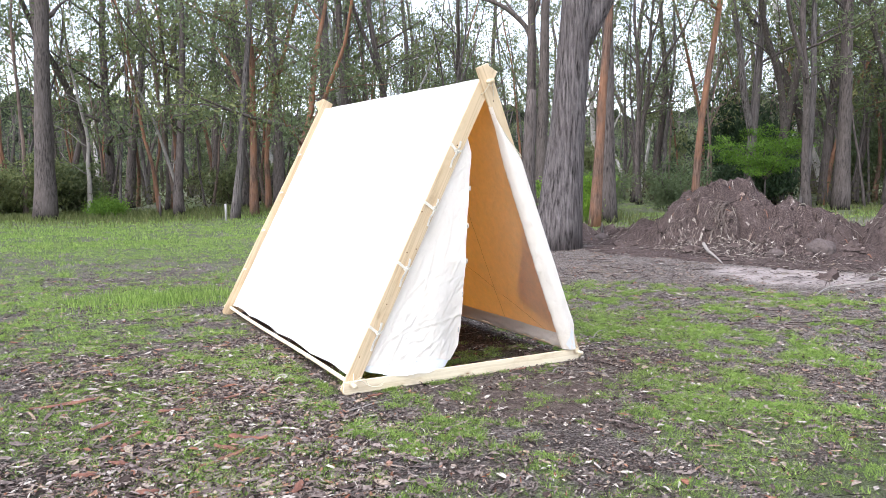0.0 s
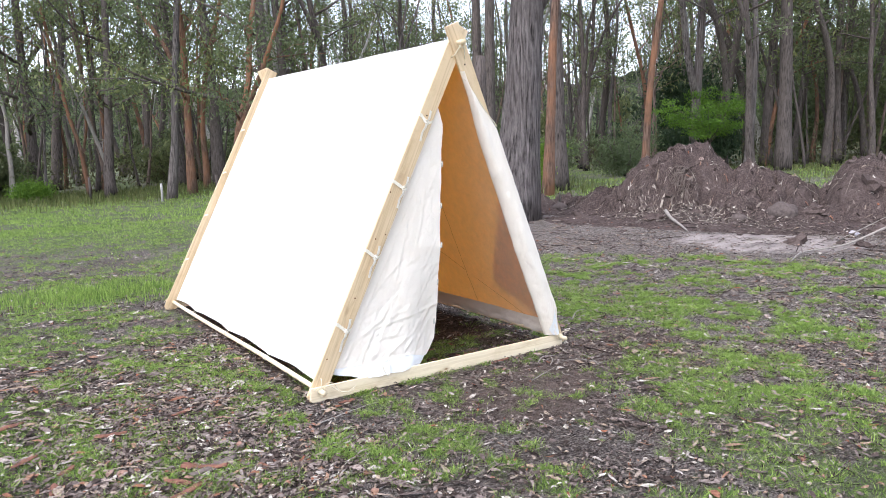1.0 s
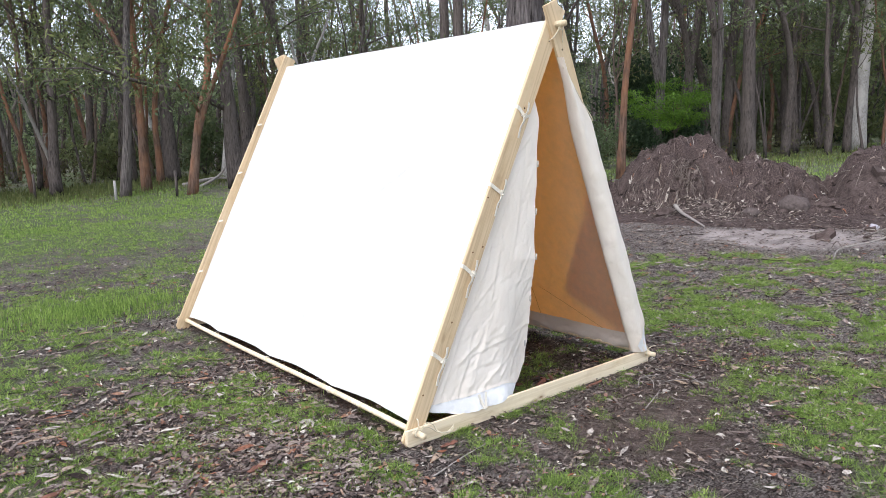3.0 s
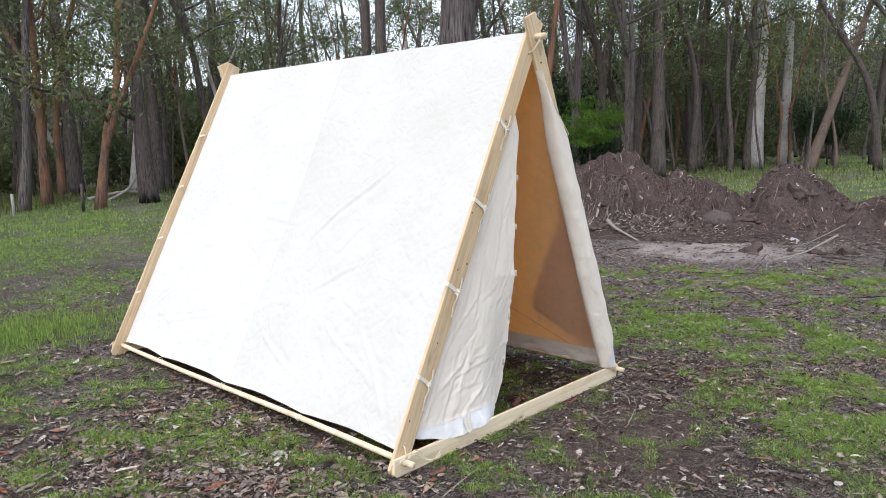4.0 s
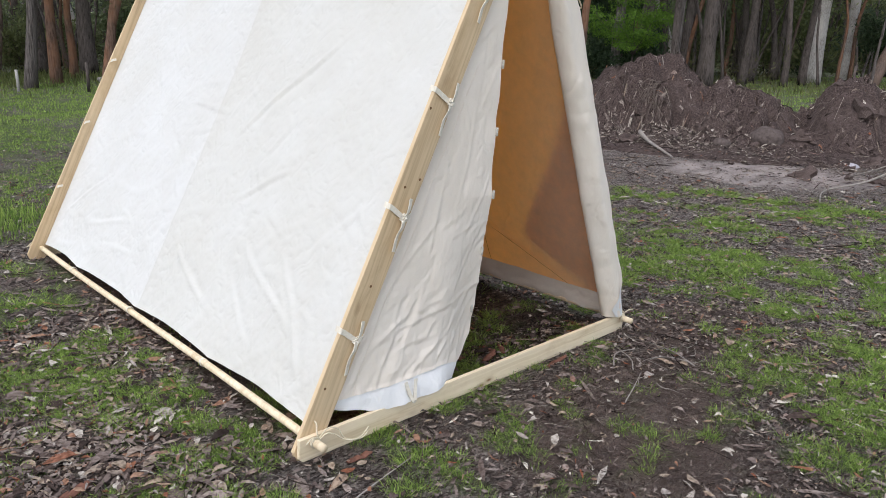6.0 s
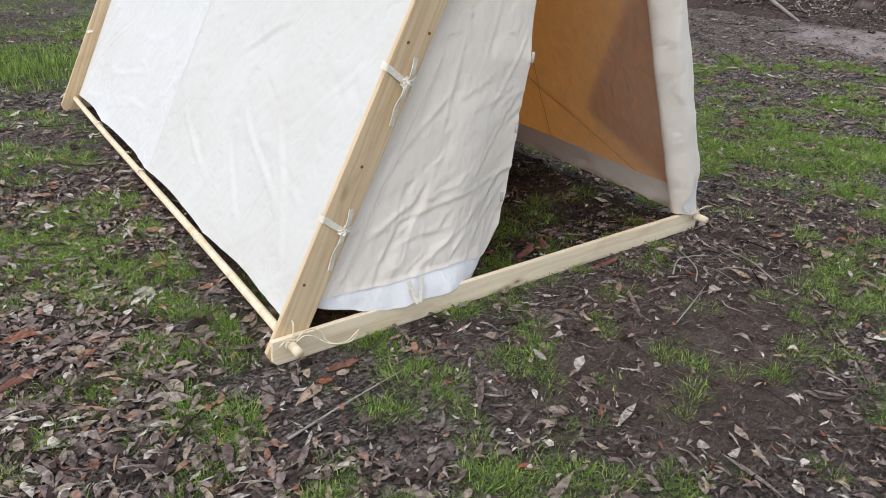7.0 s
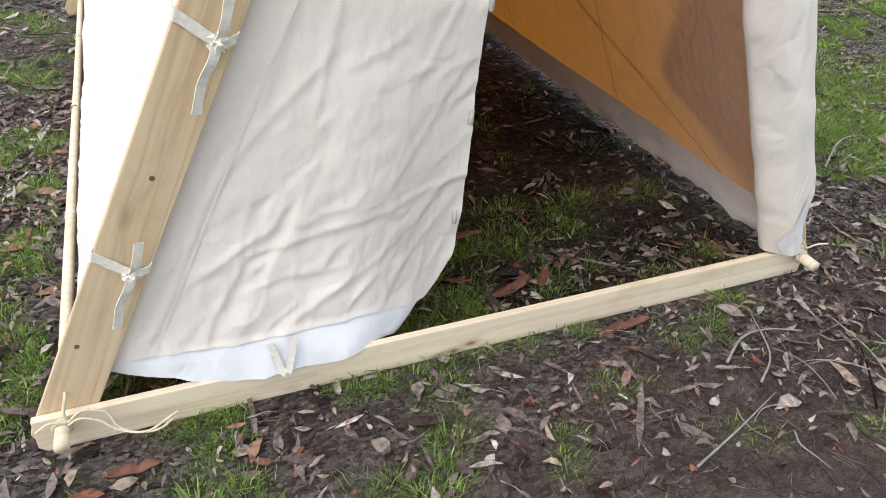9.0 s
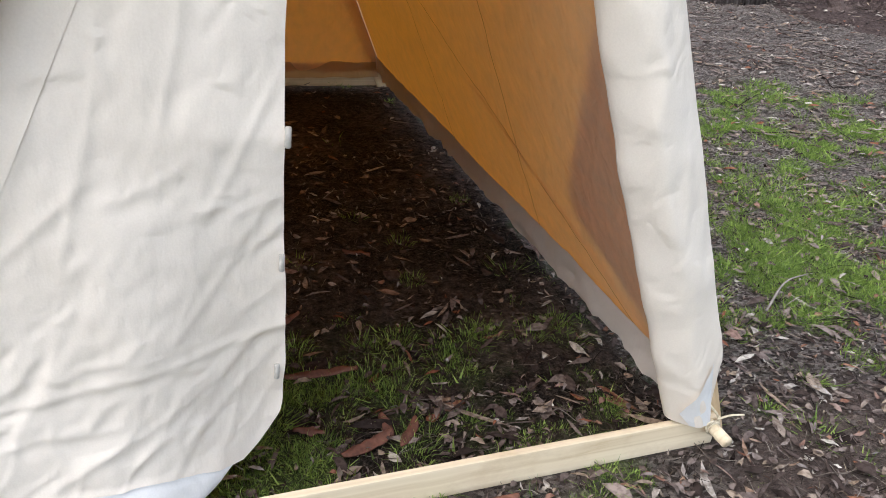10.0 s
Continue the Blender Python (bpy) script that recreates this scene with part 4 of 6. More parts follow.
def grassiness(x, y):
    """How green the ground is, 0 to 1."""
    x, y = np.asarray(x, float), np.asarray(y, float)
    n = 0.45 * vnoise(x, y, 2.4, 0, 3) + 0.55 * vnoise(x, y, 7.5, 4, 2)
    wide = vnoise(x, y, 0.42, 2, 3)
    g = smooth01((n - 0.425 + 0.35 * (wide - 0.5)) / 0.10)
    # past the tent's other side the lawn breaks into clumps
    clump = 0.6 * vnoise(x, y, 4.2, 5, 3) + 0.4 * vnoise(x, y, 11.0, 1, 2)
    g = g * (1 - smooth01((x - 1.2) / 0.5) * (1 - smooth01((clump - 0.43) / 0.12)))
    far = smooth01((np.hypot(x, y) - 7) / 8)
    g = np.maximum(g, far * (0.35 + 0.6 * smooth01((vnoise(x, y, 0.9, 1, 3) - 0.35) / 0.25)))
    # trodden mud before the opening
    mud = np.exp(-(((x - 0.5) / 0.85) ** 2 + ((y + 0.72) / 0.42) ** 2))
    mud2 = np.exp(-(((x - 1.5) / 0.4) ** 2 + ((y + 0.35) / 0.5) ** 2))
    mud = np.maximum(mud, np.exp(-(((x - 0.0) / 0.5) ** 2 + ((y + 1.05) / 0.32) ** 2)))
    g = g * (1 - 0.85 * np.maximum(mud, 0.5 * mud2))
    # a worn strip past the far left corner, litter before the near left corner
    worn = np.exp(-((y - 0.6 * x - 8.8) / 0.7) ** 2) * smooth01((x + 3.5) / 1.5) * smooth01((3.0 - x) / 1.5)
    lit = np.exp(-(((x + 3.1) / 1.2) ** 2 + ((y + 1.5) / 1.0) ** 2))
    lit = np.maximum(lit, 0.62 * np.exp(-(((x + 2.0) / 0.6) ** 2 + ((y - 0.6) / 1.5) ** 2)))
    lush = np.exp(-(((x + 1.75) / 0.9) ** 2 + ((y - 5.2) / 0.6) ** 2))
    g = g * (1 - 0.7 * worn) * (1 - 0.6 * lit)
    g = np.maximum(g, lush)
    verge = np.exp(-(((x - 2.4) / 0.9) ** 2 + ((y - 1.1) / 0.9) ** 2)) * smooth01((vnoise(x, y, 5.0, 5, 3) - 0.44) / 0.12)
    g = np.maximum(g, 0.9 * verge)
    g = np.maximum(g, 0.45 * inside_tent(x, y) * smooth01((vnoise(x, y, 8.0, 3, 2) - 0.55) / 0.08)) * (1 - 0.95 * smooth01((y - 0.25) / 0.7) * inside_tent(x, y))
    return g * (1 - bare_dirt(x, y))


def graded(lo, hi, fine_lo, fine_hi, step, growth=1.09):
    mid = list(np.arange(fine_lo, fine_hi + 1e-6, step))
    s, a = step, []
    p = fine_hi
    while p < hi:
        s *= growth
        p += s
        a.append(min(p, hi))
    s, b = step, []
    p = fine_lo
    while p > lo:
        s *= growth
        p -= s
        b.append(max(p, lo))
    return np.array(b[::-1] + mid + a)


gx, gy = graded(-260, 300, -3.4, 2.8, 0.042, 1.06), graded(-200, 320, -2.8, 2.4, 0.042, 1.06)
X, Y = np.meshgrid(gx, gy, indexing="ij")
Z = ground_z(X, Y)
nx, ny = X.shape
ii, jj = np.meshgrid(np.arange(nx - 1), np.arange(ny - 1), indexing="ij")
a0 = (ii * ny + jj).ravel()
gme = mesh_np("ground", np.stack([X.ravel(), Y.ravel(), Z.ravel()], 1), np.stack([a0, a0 + ny, a0 + ny + 1, a0 + 1], 1), GROUND, True)
cover = gme.color_attributes.new("cover", "FLOAT_COLOR", "POINT")
G = grassiness(X, Y)
S = sand_patch(X, Y) * 0.92
L = (0.45 + 0.35 * smooth01((vnoise(X, Y, 3.1, 3) - 0.40) / 0.25)) * (1 - inside_tent(X, Y))
L = np.maximum(L, 0.85 * smooth01((X - 1.3) / 0.6))
L = np.maximum(L, 0.8 * np.maximum(np.exp(-(((X + 3.0) / 1.4) ** 2 + ((Y + 1.6) / 1.1) ** 2)), np.exp(-(((X + 2.0) / 0.7) ** 2 + ((Y - 0.4) / 1.7) ** 2))) * smooth01((vnoise(X, Y, 4.0, 2) - 0.25) / 0.3))
M = np.maximum(np.exp(-(((X - 0.55) / 1.1) ** 2 + ((Y + 0.68) / 0.48) ** 2)), 0.9 * np.exp(-(((X - 1.6) / 0.6) ** 2 + ((Y + 0.4) / 0.7) ** 2)))
M = np.maximum(M, 0.9 * np.exp(-(((X - 0.0) / 0.6) ** 2 + ((Y + 1.05) / 0.38) ** 2)))
M = smooth01((M + 0.7 * (vnoise(X, Y, 2.3, 5) - 0.5) - 0.25) / 0.4)
cover.data.foreach_set("color", np.stack([G.ravel() * (0.55 + 0.38 * smooth01((np.hypot(X, Y) - 3) / 9)).ravel(), S.ravel(), L.ravel(), M.ravel()], 1).astype(np.float32).ravel())
thing("ground", gme, "patchy grass, bare mud and leaf litter", "ground", kind="structure")


# ---- grass ----
def blades(n, xs, ys, height, width, rng, bend=0.5, simple=False, ox=None, oy=None):
    """Bent grass blades as arrays of verts and triangles; simple: one triangle each. ox, oy: the way they arch."""
    h = height * rng.uniform(0.5, 1.3, n)
    a = rng.uniform(0, 2 * np.pi, n)
    b = rng.uniform(0, 2 * np.pi, n)
    lean = h * rng.uniform(0.1, 1.0, n) * bend
    z = ground_z(xs, ys) - 0.004
    w = width * rng.uniform(0.6, 1.3, n)
    wx, wy = np.cos(a) * w / 2, np.sin(a) * w / 2
    lx, ly = np.cos(b) * lean, np.sin(b) * lean
    if ox is not None:
        lx, ly = lx * 0.5 + ox * h * bend, ly * 0.5 + oy * h * bend
    p0 = np.stack([xs - wx, ys - wy, z], 1)
    p1 = np.stack([xs + wx, ys + wy, z], 1)
    p4 = np.stack([xs + lx, ys + ly, z + h * max(0.25, 1 - 0.35 * bend)], 1)
    if simple:
        return np.stack([p0, p1, p4], 1).reshape(-1, 3), np.arange(n * 3).reshape(-1, 3)
    p2 = np.stack([xs - wx * 0.8 + lx * 0.35, ys - wy * 0.8 + ly * 0.35, z + h * 0.6], 1)
    p3 = np.stack([xs + wx * 0.8 + lx * 0.35, ys + wy * 0.8 + ly * 0.35, z + h * 0.6], 1)
    v = np.stack([p0, p1, p2, p3, p4], 1).reshape(-1, 3)
    k = np.arange(n)[:, None] * 5
    f = np.concatenate([k + np.array([[0, 1, 3]]), k + np.array([[0, 3, 2]]), k + np.array([[2, 3, 4]])])
    return v, f


def scatter(n, box, rng, power=1.0, tuft=0.0):
    """Points where the ground is green, gathered into tufts."""
    x0, x1, y0, y1 = box
    out_x, out_y = [], []
    have = 0
    while have < n:
        x, y = rng.uniform(x0, x1, 40000), rng.uniform(y0, y1, 40000)
        keep = rng.rand(40000) < grassiness(x, y) ** power
        x, y = x[keep], y[keep]
        if tuft:
            x, y = np.repeat(x, 7), np.repeat(y, 7)
            x, y = x + rng.normal(0, tuft, len(x)), y + rng.normal(0, tuft, len(y))
        out_x.append(x)
        out_y.append(y)
        have += len(x)
    return np.concatenate(out_x)[:n], np.concatenate(out_y)[:n]


rng = np.random.RandomState(5)
grass_v, grass_f, base = [], [], 0


def add_grass(n, box, height, width, power, tuft, bend=0.6):
    global base
    xs, ys = scatter(n, box, rng, power, tuft)
    tent_gap = ~((np.abs(np.abs(xs) - 1.2) < 0.06) & (ys > -0.05) & (ys < LEN))
    tent_gap &= ~((np.abs(ys + 0.012) < 0.02) & (np.abs(xs) < 1.25))
    xs, ys = xs[tent_gap], ys[tent_gap]
    v, f = blades(len(xs), xs, ys, height, width, rng, bend, True)
    grass_v.append(v)
    grass_f.append(f + base)
    base += len(v)


def add_tufts(n, box, per, radius, height, width, power, simple=False):
    """Tufts of arching blades, each spreading from its own middle."""
    global base
    cx, cy = scatter(n, box, rng, power)
    k = rng.randint(per // 3, per * 3 // 2, n)
    size = rng.uniform(0.55, 1.35, n)
    which = np.repeat(np.arange(n), k)
    m = len(which)
    r = radius * size[which] * np.sqrt(rng.rand(m))
    a = rng.uniform(0, 2 * np.pi, m)
    xs, ys = cx[which] + r * np.cos(a), cy[which] + r * np.sin(a)
    ok = ~((np.abs(np.abs(xs) - 1.19) < 0.05) & (ys > -0.05) & (ys < LEN)) & ~((np.abs(ys + 0.012) < 0.018) & (np.abs(xs) < 1.25))
    xs, ys, which = xs[ok], ys[ok], which[ok]
    ox, oy = (xs - cx[which]) / radius, (ys - cy[which]) / radius
    v, f = blades(len(xs), xs, ys, height * size[which], width, rng, 0.9, simple, ox, oy)
    grass_v.append(v)
    grass_f.append(f + base)
    base += len(v)


add_tufts(2100, (-2.9, 2.4, -1.9, 1.9), 54, 0.046, 0.033, 0.0026, 1.4)
add_tufts(70, (-0.6, 1.1, 0.06, 0.9), 46, 0.05, 0.034, 0.0026, 1.0)
add_tufts(900, (-2.7, -1.2, -1.5, 1.9), 60, 0.046, 0.034, 0.0030, 0.8)
add_tufts(3600, (-3.8, 3.4, -3.0, 2.8), 36, 0.032, 0.028, 0.0040, 1.4, True)
add_grass(26000, (-3.4, 2.8, -2.8, 2.4), 0.022, 0.003, 1.3, 0.02, 1.1)
add_tufts(5500, (-6.5, 6.0, -4.8, 9.0), 26, 0.055, 0.048, 0.0065, 1.2, True)
add_grass(48000, (-9, 14, -4, 16), 0.045, 0.009, 1.1, 0.05, 0.8)
add_tufts(3200, (1.3, 6.2, -2.6, 2.6), 26, 0.05, 0.042, 0.0075, 1.6, True)
add_tufts(2600, (-6.5, -1.4, -1.5, 6.8), 24, 0.05, 0.042, 0.0075, 2.2, True)
add_grass(30000, (-14, 30, 10, 34), 0.085, 0.022, 0.8, 0.10, 0.6)
add_grass(26000, (12, 52, -2, 15), 0.10, 0.028, 0.8, 0.12, 0.6)
add_grass(30000, (-6, 3, 5.5, 16), 0.05, 0.012, 1.2, 0.06, 0.8)
add_grass(26000, (-6, 6, 14, 30), 0.08, 0.024, 1.0, 0.10, 0.6)
add_tufts(2600, (1.4, 7.5, -2.4, 3.4), 22, 0.055, 0.05, 0.008, 1.3, True)
# the lusher clump beyond the far left corner
n = 4200
xs, ys = rng.normal(-1.75, 0.62, n), rng.normal(5.2, 0.36, n)
v, f = blades(n, xs, ys, 0.10, 0.007, rng, 0.5)
grass_v.append(v)
grass_f.append(f + base)
base += len(v)
thing("grass", mesh_np("grass", np.concatenate(grass_v), np.concatenate(grass_f), GRASS), "short green grass in tufts and patches", "grass", kind="stuff")
# long grass along the edge of the wood
grass_v, grass_f, base = [], [], 0
for cx, cy, sx, sy, n in ((2, 29, 9, 2.5, 9000), (11.5, 14.5, 2.2, 1.6, 4000), (27, 8, 5, 4, 1500), (34, 12, 6, 3, 1500), (-4, 30, 4, 3, 4000)):
    xs, ys = rng.normal(cx, sx, n), rng.normal(cy, sy, n)
    v, f = blades(n, xs, ys, 0.30, 0.028, rng, 0.5)
    grass_v.append(v)
    grass_f.append(f + base)
    base += len(v)
thing("long_grass", mesh_np("long_grass", np.concatenate(grass_v), np.concatenate(grass_f), GRASS_LONG), "long dull green grass along the edge of the wood", "grass", kind="stuff")


# ---- fallen gum leaves, twigs, straw ----
def leaf_arrays(xs, ys, length, width, rng, lift=0.006):
    n = len(xs)
    L_, W_ = length * np.exp(rng.normal(-0.1, 0.42, n)), width * np.exp(rng.normal(-0.1, 0.4, n))
    a = rng.uniform(0, 2 * np.pi, n)
    curl = rng.uniform(-0.3, 0.3, n) * L_
    hump = rng.uniform(-0.004, 0.022, n)
    tip = rng.uniform(0, 0.02, n)
    c, s = np.cos(a), np.sin(a)

    def at(u, v, h):
        lx, ly = u * L_, v * W_ + curl * (u * u - 0.1)
        x, y = xs + c * lx - s * ly, ys + s * lx + c * ly
        return np.stack([x, y, ground_z(x, y) + lift + h], 1)

    pts = [at(-0.5, 0, tip), at(-0.18, -0.5, hump), at(-0.18, 0.5, hump * 0.7), at(0.15, -0.42, hump * 1.1), at(0.15, 0.42, hump * 0.8), at(0.5, 0, tip * 0.6)]
    v = np.stack(pts, 1).reshape(-1, 3)
    k = np.arange(n)[:, None] * 6
    f = np.concatenate([k + np.array([[0, 1, 2]]), k + np.array([[1, 3, 4]]), k + np.array([[1, 4, 2]]), k + np.array([[3, 5, 4]])])
    return v, f


def litter_points(n, box, rng, floor=0.35):
    x0, x1, y0, y1 = box
    X_, Y_ = rng.uniform(x0, x1, n * 4), rng.uniform(y0, y1, n * 4)
    dens = floor + (1 - floor) * (1 - grassiness(X_, Y_)) * smooth01((vnoise(X_, Y_, 1.4, 3) - 0.3) / 0.3)
    lit = np.exp(-(((X_ + 3.0) / 1.6) ** 2 + ((Y_ + 1.7) / 1.4) ** 2))
    lit = np.maximum(lit, 0.9 * np.exp(-(((X_ + 2.1) / 0.7) ** 2 + ((Y_ - 0.4) / 1.6) ** 2)))
    dens = np.maximum(dens * 0.8, lit) * (1 - 0.9 * np.exp(-(((X_ - 0.5) / 1.0) ** 2 + ((Y_ + 0.70) / 0.45) ** 2))) * (1 - 0.25 * smooth01((X_ - 1.2) / 0.5)) * (1 - 0.85 * np.exp(-(((X_ - 0.0) / 0.6) ** 2 + ((Y_ + 1.05) / 0.40) ** 2))) * (1 - 0.5 * sand_patch(X_, Y_))
    keep = rng.rand(n * 4) < dens
    on_beam = (np.abs(Y_ + 0.01) < 0.03) & (np.abs(X_) < 1.25)
    keep &= ~on_beam
    keep &= ~(inside_tent(X_, Y_) & (Y_ > 0.35) & (rng.rand(n * 4) < 0.7))
    return X_[keep][:n], Y_[keep][:n]


lv, lf, base = [], [], 0
for n, box, le, wi in ((20000, (-3.6, 3.0, -2.8, 2.4), 0.028, 0.009), (5500, (-3.8, 3.2, -2.9, 2.6), 0.055, 0.014), (3500, (-2.9, -1.15, -1.6, 1.8), 0.05, 0.016), (5000, (-4.6, -1.6, -2.6, 0.8), 0.065, 0.020), (16000, (-5.5, 6, -5.2, 8), 0.06, 0.018), (12000, (-9, 13, -5, 16), 0.09, 0.026), (700, (-3.8, 2.8, -2.7, 2.2), 0.09, 0.026), (2200, (1.2, 7.0, -3.0, 4.0), 0.07, 0.020), (2500, (-5.5, -1.2, -1.0, 7.0), 0.075, 0.022), (900, (-3.2, -1.15, -1.9, 2.2), 0.10, 0.034), (90, (-0.6, 2.2, -1.6, -0.1), 0.075, 0.024), (1500, (1.3, 5.5, -2.6, 2.4), 0.05, 0.016)):
    xs, ys = litter_points(n, box, rng)
    v, f = leaf_arrays(xs, ys, le, wi, rng)
    lv.append(v)
    lf.append(f + base)
    base += len(v)
litter = thing("leaf_litter", mesh_np("leaf_litter", np.concatenate(lv), np.concatenate(lf), LITTER), "dry brown and grey gum leaves on the ground", "leaf litter", kind="stuff")


def stick_arrays(xs, ys, length, radius, rng):
    """Thin crooked twigs: three-sided, three segments."""
    n = len(xs)
    a = rng.uniform(0, 2 * np.pi, n)
    L_ = length * rng.uniform(0.3, 1.5, n)
    r = radius * rng.uniform(0.5, 1.4, n)
    rings = []
    px, py = xs.copy(), ys.copy()
    h0 = rng.uniform(0.003, 0.012, n)
    for i in range(4):
        z = ground_z(px, py) + h0 + r + (0.012 * rng.rand(n) if i in (0, 3) else 0.006)
        taper = r * (1 - 0.2 * i)
        for k in range(3):
            t = 2 * np.pi * k / 3
            off, up = np.cos(t) * taper, np.sin(t) * taper
            rings.append(np.stack([px - np.sin(a) * off, py + np.cos(a) * off, z + up], 1))
        a = a + rng.normal(0, 0.22, n)
        px, py = px + np.cos(a) * L_ / 3, py + np.sin(a) * L_ / 3
    v = np.stack(rings, 1).reshape(-1, 3)
    k = np.arange(n)[:, None] * 12
    quads = []
    for i in range(3):
        for s in range(3):
            s2 = (s + 1) % 3
            quads.append(k + np.array([[i * 3 + s, i * 3 + s2, i * 3 + 3 + s2, i * 3 + 3 + s]]))
    return v, np.concatenate(quads)


tv, tf, base = [], [], 0
for n, box, le, r in ((5200, (-3.6, 3.2, -2.8, 2.2), 0.085, 0.0011), (700, (-3.6, 3.2, -2.8, 2.2), 0.14, 0.0022), (700, (-4.5, 5, -4.5, 6), 0.22, 0.003), (260, (3.5, 10, -2, 7), 0.5, 0.006)):
    xs, ys = litter_points(n, box, rng, 0.5)
    v, f = stick_arrays(xs, ys, le, r, rng)
    tv.append(v)
    tf.append(f + base)
    base += len(v)
xs, ys = rng.uniform(-0.7, 2.2, 2600), rng.normal(-0.65, 0.5, 2600)
ok = (np.abs(ys + 0.02) > 0.06)
v, f = stick_arrays(xs[ok], ys[ok], 0.075, 0.0010, rng)
tv.append(v)
tf.append(f + base)
thing("twigs", mesh_np("twigs", np.concatenate(tv), np.concatenate(tf), TWIG), "thin dry twigs scattered on the ground", "twigs", kind="stuff")
xs, ys = litter_points(22000, (-3.6, 3.4, -2.8, 2.6), rng, 0.3)
v, f = blades(len(xs), xs, ys, 0.016, 0.0028, rng, 4.0, True)
v[:, 2] += 0.006
thing("dry_grass", mesh_np("dry_grass", v, f, GRASS_DRY), "dead straw-coloured grass stalks", "dry grass", kind="stuff")


# ---- strips of fallen bark and larger leaves, one by one ----
def bark_strip(x, y, length, width, turn, seed, label="reddish strip of fallen bark on the ground", mat=BARK_STRIP):
    rows = []
    for i in range(11):
        u = i / 10 - 0.5
        row = []
        for k in range(7):
            w = k / 6 - 0.5
            taper = 1 - 0.75 * (2 * abs(u)) ** 3 + 0.2 * noise.noise(Vector((u * 6, w, seed)))
            lx, ly = u * length, w * width * taper + 0.05 * length * math.sin(u * 3 + seed)
            row.append(Vector((lx, ly, 0.014 + 0.16 * width * (1 - (2 * w) ** 2) + 0.012 * noise.noise(Vector((u * 5, w * 2, seed))))))
        rows.append(row)
    me = sheet_mesh("bark_strip", rows, mat)
    ob = thing("bark_strip", me, label, "bark", "fallen bark", m=pose(x, y, float(ground_z(x, y)), 0, 0, turn))
    sol = ob.modifiers.new("thick", "SOLIDIFY")
    sol.thickness = 0.004
    return ob


# ---- the dirt mound ----
def mound_h(x, y):
    """Height of the heaped soil over the ground."""
    def hump(cx, cy, rx, ry, h, turn=0.6, sharp=1.0):
        c, s = math.cos(turn), math.sin(turn)
        u, v = ((x - cx) * c + (y - cy) * s) / rx, (-(x - cx) * s + (y - cy) * c) / ry
        return h * np.exp(-(u * u + v * v) ** sharp)
    z = hump(9.4, 4.8, 1.1, 1.45, 1.12, sharp=1.5)
    z = np.maximum(z, hump(8.9, 6.1, 0.8, 0.9, 0.52))
    z = np.maximum(z, hump(9.9, 3.3, 1.2, 1.3, 0.92, sharp=1.5))
    z = np.maximum(z, hump(10.7, 1.65, 1.1, 1.05, 0.92, sharp=1.5))
    z = np.maximum(z, hump(10.9, 0.2, 1.1, 1.3, 0.45))
    z = np.maximum(z, hump(8.2, 7.8, 0.75, 1.8, 0.30))
    z = np.maximum(z, hump(9.5, 3.0, 1.25, 2.6, 0.34))
    z = np.maximum(z, hump(7.2, 8.8, 0.9, 1.1, 0.22))
    z = np.maximum(z, hump(10.6, -1.6, 1.3, 1.5, 0.35))
    rough = 1.0 * (vnoise(x, y, 1.1, 1, 3) - 0.5) + 0.40 * (vnoise(x, y, 2.6, 2, 3) - 0.5)
    crag = np.abs(vnoise(x, y, 1.3, 4, 3) - 0.5)
    lump = 1 - np.abs(2 * vnoise(x, y, 3.2, 0, 3) - 1)
    return z * (1 + 0.8 * rough) - 0.30 * np.exp(-(crag / 0.045) ** 2) * smooth01(z / 0.5) + (0.26 * (lump - 0.6) + 0.10 * (vnoise(x, y, 7, 5) - 0.5)) * smooth01(z / 0.25)


mx, my = np.linspace(5.6, 14.0, 180), np.linspace(-4.5, 11.5, 320)
MX, MY = np.meshgrid(mx, my, indexing="ij")
MH = mound_h(MX, MY)
MZ = ground_z(MX, MY) + np.where(MH > 0.03, MH, MH * 2 - 0.05)
a0 = (np.arange(len(mx) - 1)[:, None] * len(my) + np.arange(len(my) - 1)[None, :]).ravel()
thing("dirt_mound", mesh_np("dirt_mound", np.stack([MX.ravel(), MY.ravel(), MZ.ravel()], 1), np.stack([a0, a0 + len(my), a0 + len(my) + 1, a0 + 1], 1), MOUND, True), "long heap of dug grey-brown earth", "dirt mound")


def top_z(x, y):
    return float(ground_z(x, y) + np.maximum(0, mound_h(np.asarray(x, float), np.asarray(y, float))))


clod_kinds = [blob_mesh("dirt_clod", (1, 0.85, 0.7), DIRT_CLOD, s, 2, 1.1, 1.7) for s in range(5)]
crng = random.Random(8)
clod_n = 0
while clod_n < 150:
    x, y = crng.uniform(7.0, 11.5), crng.uniform(-2.5, 9.0)
    if mound_h(np.asarray(x), np.asarray(y)) < 0.06 and crng.random() > 0.25:
        continue
    r = crng.choice((0.04, 0.05, 0.07, 0.09, 0.15)) * crng.uniform(0.7, 1.3)
    ob = thing("dirt_clod", crng.choice(clod_kinds), "rough clod of dry brown earth on the mound", "dirt clod", "clods of the mound", m=pose(x, y, top_z(x, y) + r * 0.05, crng.uniform(-20, 20), crng.uniform(-20, 20), crng.uniform(0, 360)) @ Matrix.Scale(r, 4))
    clod_n += 1
